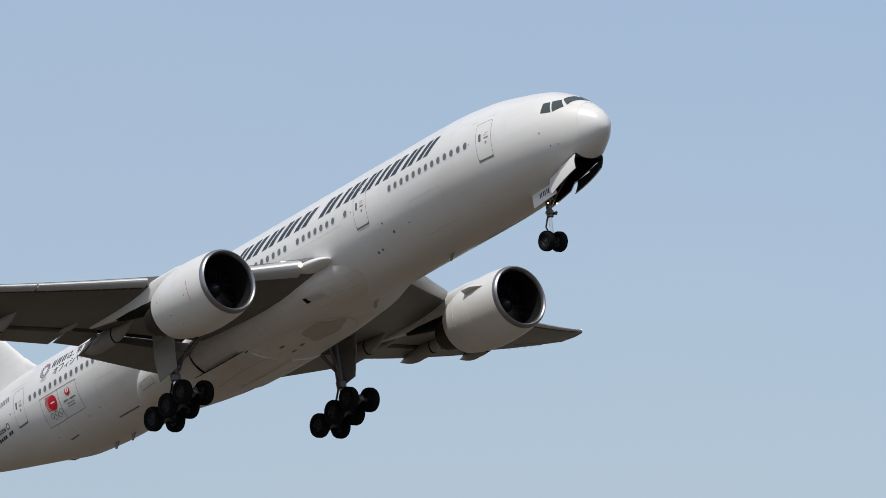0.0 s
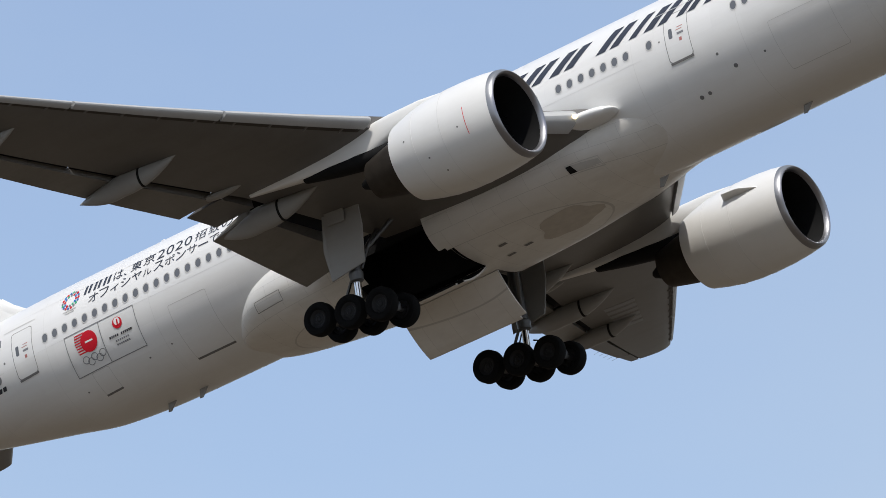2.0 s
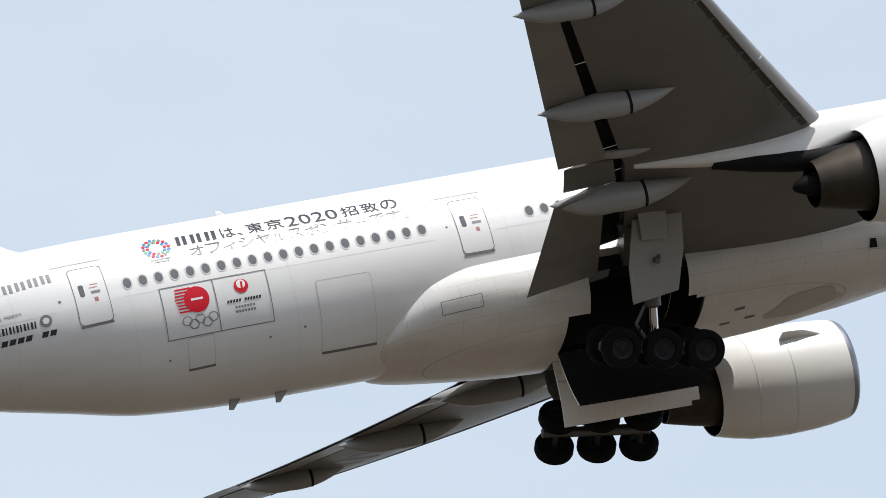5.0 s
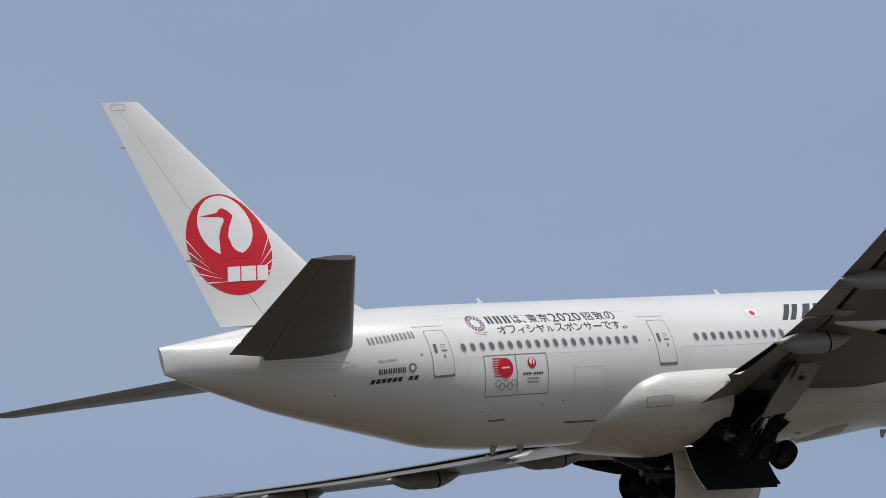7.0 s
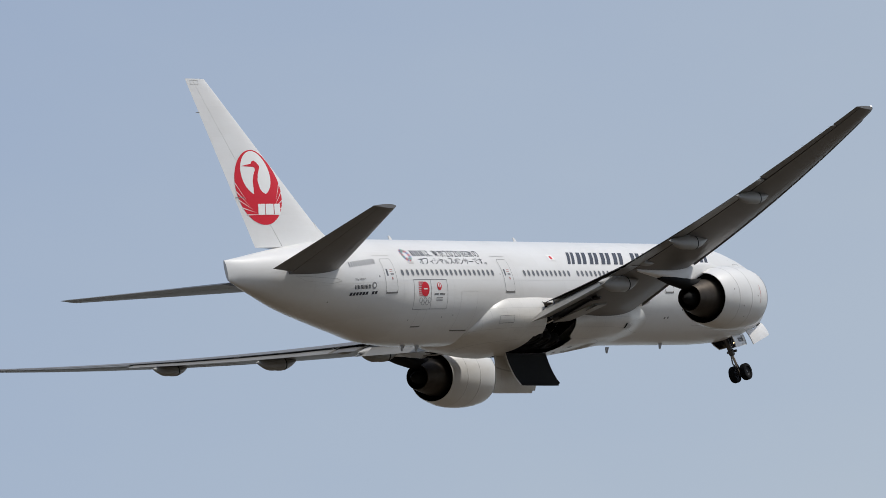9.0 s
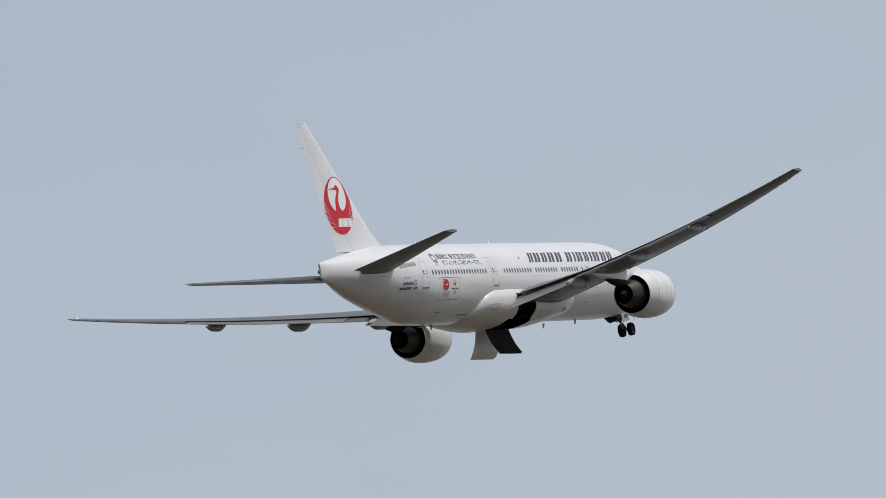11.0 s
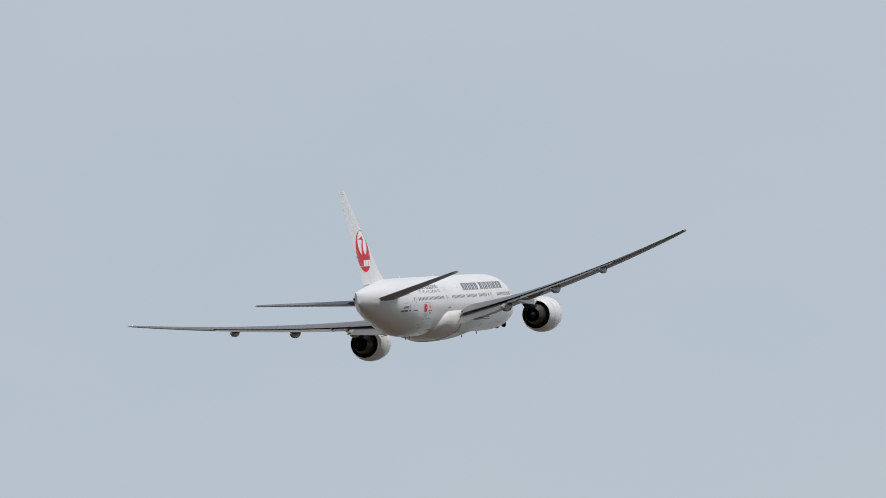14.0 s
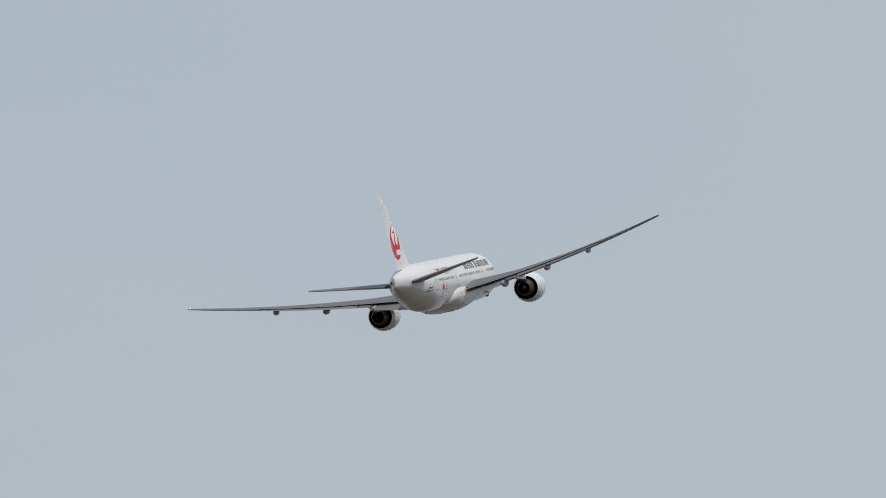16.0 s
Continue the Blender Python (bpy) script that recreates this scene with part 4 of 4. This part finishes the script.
        skin_patch("rudder_hinge", [box(-62.3, -61.95, 10.4, 10.43), box(-60.1, -59.2, 5.48, 5.52)], on_fin(0.02), LINE, fin)


def build_grime():
    rnd = random.Random(4)
    for cs, cy, rs, ry in ((25.3, -0.35, 1.35, 1.0),):
        line = []
        for k in range(26):
            a = 2 * math.pi * k / 26
            q = 1 + 0.10 * math.sin(3 * a + cs) + 0.08 * math.sin(5 * a) + 0.05 * (rnd.random() - 0.5)
            line.append((-cs + rs * q * math.cos(a), cy + ry * q * math.sin(a)))
        skin_patch("primer_stain", [line], lambda u, v: under_fairing(-u, v), STAIN, plane, "dull grey-brown stain on the belly", cut=0.12, cut_u=0.2)
    for cs, cy in ((28.1, -1.35), (27.5, -0.45), (28.4, -0.35)):
        skin_patch("drain_port", [box(-cs, -cs + 0.36, cy, cy + 0.17)], lambda u, v: under_fairing(-u, v, 0.016), LINE, plane, cut=0.06)
    for k in range(6):
        y = 17.3 + 0.82 * k
        low = [[wing_at(q, 1, u, True) for u in (0.34, 0.42, 0.50, 0.58)] for q in (y, y + 0.52)]
        part("registration_bar", loft([[p - Vector((0, 0, 0.006)) for p in q] + [p + Vector((0, 0, 0.01)) for p in q[::-1]] for q in low]), INK_GREY, wings[1])
    for side in (-1, 1):
        skin_patch("tailplane_seal", frame_faces([(-58.0, 0.62), (-54.6, 0.30), (-54.2, 0.12), (-55.0, 0.02), (-57.2, 0.30)] if side < 0 else [(-57.2, 0.30), (-55.0, 0.02), (-54.2, 0.12), (-54.6, 0.30), (-58.0, 0.62)], 0.03), hull_place(side, 0.012), SEAM, fuselage, cut=0.1)


def build_details():
    build_grime()
    build_windows()
    for side in (-1, 1):
        build_door(6.36, 7.44, side, -0.66, 1.32)
        build_door(16.74, 17.84, side)
        build_door(36.18, 37.28, side)
        build_door(49.24, 50.36, side)
    build_cockpit()
    build_markings()
    hatch("rear_cargo_door", 40.55, 42.45, -2.62, -0.62, SEAM, sill=True)
    hatch("front_cargo_door", 10.75, 13.42, -2.45, -0.72, SEAM, t=0.014)
    hatch("bulk_door", 46.08, 46.98, -2.42, -1.62, SEAM, sill=True)
    for s, z, r in ((15.36, -1.62, 0.09), (15.86, -1.0, 0.06), (17.29, -2.07, 0.09), (16.9, -2.05, 0.08), (14.0, -1.6, 0.05), (3.35, -0.58, 0.05), (3.0, -1.35, 0.05), (2.6, -1.4, 0.04), (44.2, -2.0, 0.04), (43.0, -1.9, 0.04), (47.6, -2.1, 0.04), (55.0, -0.9, 0.05), (8.0, 0.45, 0.04), (50.85, 0.3, 0.05), (37.6, 0.4, 0.04), (18.1, 0.4, 0.04)):
        p = on_hull(s, z, -1, 0.004)
        w, c, h = hull(s)
        disc("vent_port", p, Vector((0, p.y / w**2, (p.z - c) / h**2)), r, LINE, fuselage)
    # skin joints: round the hull and along it
    for s in (9.4, 14.6, 19.4, 24.8, 30.2, 35.6, 43.2, 48.6, 52.4, 56.4):
        rings = [[P(30 - p.x, p.y * 1.0011, p.z * 1.0011 if s < 45 else p.z) for p in hull_ring(s + e)] for e in (-0.009, 0.009)]
        part("skin_joint", loft(rings, True, False), SEAM_FAINT, fuselage)
    for z, s0, s1 in ((0.02, 19.0, 36.0), (0.02, 37.5, 49.1), (-1.9, 19.0, 24.0), (1.9, 37.5, 50.0), (-0.05, 51, 57)):
        quads = [box(-s1 + k, -min(s1, s1 - k - 1) if s1 - k - 1 > s0 else -s0, z, z + 0.014) for k in range(int(s1 - s0))]
        skin_patch("skin_joint", quads, hull_place(-1, 0.005), SEAM_FAINT, fuselage)
    # aerials
    for s, z, up in ((43.85, 3.08, 1), (29.3, 3.08, 1), (45.2, -3.05, -1), (43.6, -3.08, -1), (21.0, -3.3, -1), (14.2, -3.06, -1)):
        c = [P(s - 0.22, 0, z), P(s + 0.22, 0, z), P(s + 0.30, 0, z + up * 0.36), P(s + 0.14, 0, z + up * 0.38)]
        part("blade_aerial", plate(c, 0.05), WHITE if up > 0 else GREY_LIGHT, fuselage, smooth=False)
    # outflow scoop and intake on the fairing
    for side in (-1, 1):
        scoop = skin_patch("ram_air_inlet", frame_faces(box(-23.45, -22.1, -2.80, -2.50), 0.02), lambda u, v: on_fairing(-u, v, side), SEAM, plane, cut=0.06, cut_u=0.3)
        # no opening here: a flat near-black patch paints the throat's shade
        skin_patch("inlet_throat", [[(-23.42, -2.76), (-23.12, -2.76), (-23.20, -2.54), (-23.42, -2.54)]], lambda u, v: on_fairing(-u, v, side, 0.016), DARK, scoop, "dark throat of the air inlet", cut=0.06, cut_u=0.2)
        skin_patch("inlet_ramp", [[(-23.12, -2.76), (-22.15, -2.72), (-22.15, -2.58), (-23.20, -2.54)]], lambda u, v: on_fairing(-u, v, side, 0.014), SEAM, scoop, cut=0.06, cut_u=0.2)
        skin_patch("inspection_panel", frame_faces(box(-38.5, -37.1, -2.50, -2.08), 0.022), lambda u, v: on_fairing(-u, v, side), LINE, plane, cut=0.06, cut_u=0.3)
        part("navigation_lamp", tube(P(40.6, side * 30.4, 3.1), P(40.85, side * 30.45, 3.1), 0.03), NAV, wings[0 if side < 0 else 1])
        for k in range(5):
            y = 25.2 + k * 0.75
            tz = wing_at(y, side, 0.99, True)
            part("static_wick", tube(tz, tz + Vector((-0.35, 0, -0.02)), 0.006), LINE, wings[0 if side < 0 else 1])


# ---------------------------------------------------------------- landing gear
def tyre_mesh(r, w):
    prof = [(-0.30, 0.52), (-0.46, 0.62), (-0.5, 0.80), (-0.44, 0.94), (-0.25, 1.0), (0.25, 1.0), (0.44, 0.94), (0.5, 0.80), (0.46, 0.62), (0.30, 0.52)]
    n = 36
    bm = bmesh.new()
    rings = [[bm.verts.new((r * q * math.cos(2 * math.pi * k / n), w * y, r * q * math.sin(2 * math.pi * k / n))) for k in range(n)] for y, q in prof]
    for a, b in zip(rings, rings[1:]):
        for k in range(n):
            bm.faces.new((a[k], a[(k + 1) % n], b[(k + 1) % n], b[k]))
    bmesh.ops.recalc_face_normals(bm, faces=bm.faces)
    return bm


def hub_mesh(r, w):
    bm = bmesh.new()
    n = 28
    prof = [(-0.24, 0.01), (-0.26, 0.14), (-0.20, 0.18), (-0.18, 0.36), (-0.30, 0.44), (-0.33, 0.53), (0.33, 0.53), (0.30, 0.44), (0.18, 0.36), (0.20, 0.18), (0.26, 0.14), (0.24, 0.01)]
    rings = [[bm.verts.new((r * q * math.cos(2 * math.pi * k / n), w * y, r * q * math.sin(2 * math.pi * k / n))) for k in range(n)] for y, q in prof]
    for a, b in zip(rings, rings[1:]):
        for k in range(n):
            bm.faces.new((a[k], a[(k + 1) % n], b[(k + 1) % n], b[k]))
    for k in range(9):
        a = 2 * math.pi * k / 9
        for e in (-1, 1):
            tube((0.28 * r * math.cos(a), e * w * 0.17, 0.28 * r * math.sin(a)), (0.28 * r * math.cos(a), e * w * 0.22, 0.28 * r * math.sin(a)), 0.025, n=8, bm=bm)
    bmesh.ops.recalc_face_normals(bm, faces=bm.faces)
    return bm


def wheel(gear, at, r, w):
    for name, build, mat in (("tyre", tyre_mesh, RUBBER), ("hub", hub_mesh, HUB)):
        ob = part(name, build(r, w), mat, gear)
        ob.location = Vector(at)


def build_main_gear(side):
    pivot = P(31.9, side * 5.5, -1.55)
    V = lambda ds, y, z: Vector((-ds, side * y, z))
    bm = tube(V(0, 0, 0.15), V(0.08, 0, -2.5), 0.26, 0.24, 20)
    tube(V(-0.9, 0, 0.05), V(0.9, 0, 0.05), 0.16, n=14, bm=bm)
    tube(V(0.06, 0, -2.3), V(0.08, 0, -2.75), 0.29, 0.27, 18, bm)
    gear = part("main_gear", bm, STEEL, plane, "six-wheel main landing gear leg")
    gear.location = pivot
    part("oleo", tube(V(0.08, 0, -2.6), V(0.2, 0, -3.95), 0.15, n=18), CHROME, gear, "chromed sliding tube")
    part("torque_link", tube(V(0.35, 0, -2.6), V(0.75, 0, -3.2), 0.06, n=10, bm=tube(V(0.75, 0, -3.2), V(0.4, 0, -3.9), 0.06, n=10)), STEEL, gear)
    hose = tube(V(0.3, 0.1, -2.7), V(0.7, 0.12, -3.4), 0.03, n=8)
    part("brake_hose", tube(V(0.7, 0.12, -3.4), V(1.6, 0.12, -3.55), 0.03, n=8, bm=hose), RUBBER, gear)
    part("brake_hose", tube(V(-0.25, -0.1, -3.3), V(-1.3, -0.1, -3.75), 0.03, n=8), RUBBER, gear)
    part("lock_stay", tube(V(-0.1, -0.2, -2.2), V(-0.45, -0.58, -1.15), 0.07, n=10), STEEL, gear)
    part("leg_door", plate([V(-1.12, 0.62, 0.25), V(0.60, 0.62, 0.25), V(0.92, 0.55, -1.3), V(0.90, 0.42, -2.5), V(-0.72, 0.42, -2.28), V(-1.05, 0.55, -0.9)], 0.06), GREY_LIGHT, gear, "flat pale grey door fixed to the leg", smooth=False)
    part("upper_leg_door", plate([V(-0.55, 0.80, 0.45), V(0.45, 0.80, 0.45), V(0.40, 0.72, -0.45), V(-0.42, 0.72, -0.5)], 0.05), GREY_LIGHT, gear, smooth=False)
    return gear


def build_brace(side):
    """The folding stay between the leg and the body, whose origin is its fixed upper end."""
    bm = tube((0.1, 0, 0), (-0.1, side * 2.0, -1.95), 0.11, 0.09, 12)
    tube((1.3, side * 0.3, 0.1), (0.0, side * 1.9, -1.75), 0.09, 0.08, 12, bm)
    brace = part("side_brace", bm, STEEL, plane)
    brace.location = P(31.8, side * 3.4, -1.55)
    return brace


def build_truck(side):
    """The six-wheel truck, whose origin is the foot of the leg."""
    truck = part("wheel_truck", tube((1.75, 0, 0), (-1.95, 0, 0), 0.19, 0.17, 16), STEEL, plane, "tilting beam with six dark tyres")
    for a in (-1, 0, 1):
        part("axle", tube((-a * 1.45, -0.75, 0), (-a * 1.45, 0.75, 0), 0.09, n=12), STEEL, truck)
        for e in (-1, 1):
            wheel(truck, (-a * 1.45, e * 0.70, 0), 0.665, 0.50)
    return truck


def build_nose_gear():
    pivot = P(5.9, 0, -2.35)
    V = lambda ds, y, z: Vector((-ds, y, z))
    bm = tube(V(0, 0, 0.2), V(0.14, 0, -1.55), 0.17, 0.15, 18)
    tube(V(0, -0.55, 0.05), V(0, 0.55, 0.05), 0.1, n=12, bm=bm)
    tube(V(0.1, 0, -1.3), V(0.14, 0, -1.7), 0.2, 0.18, 18, bm)
    gear = part("nose_gear", bm, STEEL, plane, "twin-wheel nose landing gear leg")
    gear.location = pivot
    part("oleo", tube(V(0.14, 0, -1.6), V(0.26, 0, -2.85), 0.095, n=16), CHROME, gear, "chromed sliding tube")
    part("drag_brace", tube(V(-1.5, 0.3, 0.1), V(0.05, 0.05, -1.1), 0.07, n=10, bm=tube(V(-1.5, -0.3, 0.1), V(0.05, -0.05, -1.1), 0.07, n=10)), STEEL, gear)
    part("torque_link", tube(V(0.35, 0, -1.6), V(0.62, 0, -2.05), 0.045, n=10, bm=tube(V(0.62, 0, -2.05), V(0.35, 0, -2.6), 0.045, n=10)), STEEL, gear)
    part("steering_jack", tube(V(0.0, -0.35, -1.5), V(0.0, 0.35, -1.5), 0.08, n=12, bm=tube(V(-0.3, 0.12, -1.55), V(0.05, 0.12, -1.5), 0.06, n=10)), STEEL, gear)
    part("axle", tube(V(0.28, -0.5, -2.93), V(0.28, 0.5, -2.93), 0.08, n=12), STEEL, gear)
    for e in (-1, 1):
        wheel(gear, V(0.28, e * 0.40, -2.93), 0.53, 0.40)
        bm = bmesh.new()
        bmesh.ops.create_uvsphere(bm, u_segments=12, v_segments=8, radius=0.04)
        bmesh.ops.translate(bm, verts=bm.verts, vec=V(-0.22, e * 0.28, -1.05))
        part("taxi_lamp", bm, LAMP, gear, "lit taxi lamp")
    return gear


build_details()
main_gears = {False: build_main_gear(-1), True: build_main_gear(1)}
braces = {False: build_brace(-1), True: build_brace(1)}
trucks = {False: build_truck(-1), True: build_truck(1)}
nose_gear = build_nose_gear()


# ---------------------------------------------------------------- motion
FLIGHT_ROWS = [
    (0, pose(-326.96, 244.60, 56.84, 2.289, -13.054, -0.823)),
    (0.5, pose(-285.59, 242.45, 60.56, 1.961, -13.023, -0.898)),
    (1, pose(-245.62, 241.49, 64.63, 1.842, -12.927, -1.226)),
    (1.2, pose(-229.61, 241.01, 66.24, 1.730, -12.995, -1.252)),
    (1.3, pose(-221.58, 240.71, 67.03, 1.650, -13.061, -1.237)),
    (1.4, pose(-213.53, 240.36, 67.81, 1.551, -13.151, -1.211)),
    (1.5, pose(-205.45, 239.96, 68.57, 1.428, -13.269, -1.177)),
    (2, pose(-165.00, 237.42, 72.29, 0.522, -14.118, -0.999)),
    (2.5, pose(-125.83, 236.20, 76.47, -0.348, -14.461, -1.001)),
    (3, pose(-87.36, 235.43, 80.83, -1.180, -14.642, -1.091)),
    (3.2, pose(-72.06, 235.19, 82.61, -1.446, -14.701, -1.014)),
    (3.7, pose(-33.92, 234.03, 86.93, -1.803, -15.009, -0.805)),
    (4.2, pose(4.41, 232.40, 91.17, -1.730, -15.297, -0.823)),
    (4.7, pose(43.15, 230.45, 95.42, -1.452, -15.519, -0.961)),
    (5.1, pose(74.46, 228.77, 98.86, -1.234, -15.616, -1.083)),
    (5.5, pose(105.84, 227.07, 102.32, -1.147, -15.615, -1.154)),
    (6, pose(145.21, 225.55, 106.93, -1.202, -15.674, -0.866)),
    (6.5, pose(184.30, 223.94, 111.48, -2.002, -15.788, -0.818)),
    (7, pose(223.79, 223.28, 116.44, -2.928, -15.737, -0.774)),
    (7.5, pose(263.54, 223.19, 121.62, -4.041, -15.714, -0.496)),
    (8, pose(301.93, 221.99, 126.11, -5.513, -15.382, -0.235)),
    (8.5, pose(340.25, 220.79, 130.51, -6.131, -14.870, -0.223)),
    (9, pose(379.33, 219.93, 135.03, -5.737, -14.491, -0.591)),
    (9.2, pose(395.28, 219.73, 136.90, -5.559, -14.372, -0.641)),
    (9.7, pose(434.33, 218.94, 141.31, -5.319, -14.174, -0.768)),
    (10.2, pose(473.33, 218.35, 145.69, -5.110, -14.103, -0.906)),
    (10.7, pose(512.30, 217.91, 150.02, -5.019, -14.089, -0.986)),
    (11, pose(535.76, 217.69, 152.60, -5.058, -14.077, -0.977)),
    (11.3, pose(559.35, 217.49, 155.13, -5.193, -14.043, -0.906)),
    (11.5, pose(574.88, 217.26, 156.73, -5.370, -14.022, -0.774)),
    (12, pose(615.02, 217.21, 161.03, -5.930, -14.038, -0.167)),
    (12.5, pose(654.56, 217.05, 165.05, -6.402, -14.005, 0.158)),
    (13, pose(693.90, 216.97, 168.92, -6.461, -13.814, 0.609)),
    (13.5, pose(733.33, 217.03, 172.71, -6.305, -13.385, 1.024)),
    (14, pose(772.55, 217.11, 176.33, -6.523, -12.912, 1.283)),
    (14.5, pose(811.80, 217.30, 179.84, -7.086, -12.680, 1.337)),
    (15, pose(851.42, 217.68, 183.36, -7.709, -12.819, 1.680)),
    (15.5, pose(892.32, 218.44, 187.11, -8.473, -13.000, 2.216)),
    (16, pose(933.21, 219.23, 190.80, -9.108, -13.147, 2.802)),
]

def swing(ob, axis, keys):
    """Keys a part that turns about its own hinge: rows of seconds and degrees."""
    at = ob.location.copy()
    walk(ob, [(t, pose(at.x, at.y, at.z, a if axis == "x" else 0, a if axis == "y" else 0, 0)) for t, a in keys])


def motions():
    walk(plane, FLIGHT_ROWS)
    legs = [(0, 0), (3.2, 0), (3.6, 2), (5.5, 34), (7.0, 50), (8.0, 63), (9.2, 79), (10.3, 89), (10.8, 90), (16, 90)]
    bays = {False: [(0, 0), (0.8, 4), (1.5, 20), (2.0, 38), (2.5, 51), (3.0, 60), (3.2, 64), (3.8, 80), (4.3, 86), (10.8, 86), (11.3, 54), (11.6, 40), (12.0, 25), (12.4, 8), (12.7, 0), (16, 0)], True: [(0, 0), (0.4, 1), (1.0, 12), (1.5, 33), (2.0, 60), (2.5, 80), (3.0, 86), (10.8, 86), (11.3, 62), (11.6, 48), (12.0, 31), (12.4, 14), (12.8, 2), (13.0, 0), (16, 0)]}
    lean = [(0, -11), (0.5, -7), (1.0, 1), (1.5, 6), (2.0, 10), (2.5, 11), (16, 11)]
    times = [0.25 * k for k in range(44)] + [11, 16]
    for port in (False, True):
        sg = -1 if port else 1
        pivot = main_gears[port].location.copy()
        rows = []
        for t in times:
            swung = Matrix.Rotation(radians(sg * np.interp(t, *zip(*legs))), 4, "X")
            tipped = Matrix.Rotation(radians(np.interp(t, *zip(*lean))), 4, "Y")
            rows.append((t, Matrix.Translation(pivot) @ swung @ Matrix.Translation((-0.2, 0, -4.05)) @ tipped))
        walk(trucks[port], rows)
        swing(braces[port], "x", [(t, -sg * a * 46 / 90) for t, a in legs])
        swing(main_gears[port], "x", [(t, sg * a) for t, a in legs])
        swing(shoulder_doors[port], "x", [(t, sg * a) for t, a in ((0, 7), (0.4, 9), (1.0, 30), (1.5, 58), (2.1, 84), (11.8, 84), (12.2, 55), (12.6, 12), (12.9, 0), (16, 0))])
        swing(main_doors[port], "x", [(t, sg * a) for t, a in bays[port]])
    swing(nose_gear, "y", [(t, -a) for t, a in ((0, 0), (7.4, 0), (8.0, 11), (9.0, 30), (9.2, 33), (10.3, 51), (11.3, 66), (11.6, 75), (11.9, 84), (12.2, 92), (16, 94))])
    for (port, aft), (leaf, axis) in nose_doors.items():
        sg = 1 if port else -1
        wide = (88 if aft else 92) - (44 if port else 0)
        at = Matrix.Translation(leaf.location)
        walk(leaf, [(t, at @ Matrix.Rotation(radians(sg * a), 4, axis)) for t, a in ((0, wide), (11.6, wide), (12.1, 62), (12.5, 18), (12.8, 0), (16, 0))])


motions()
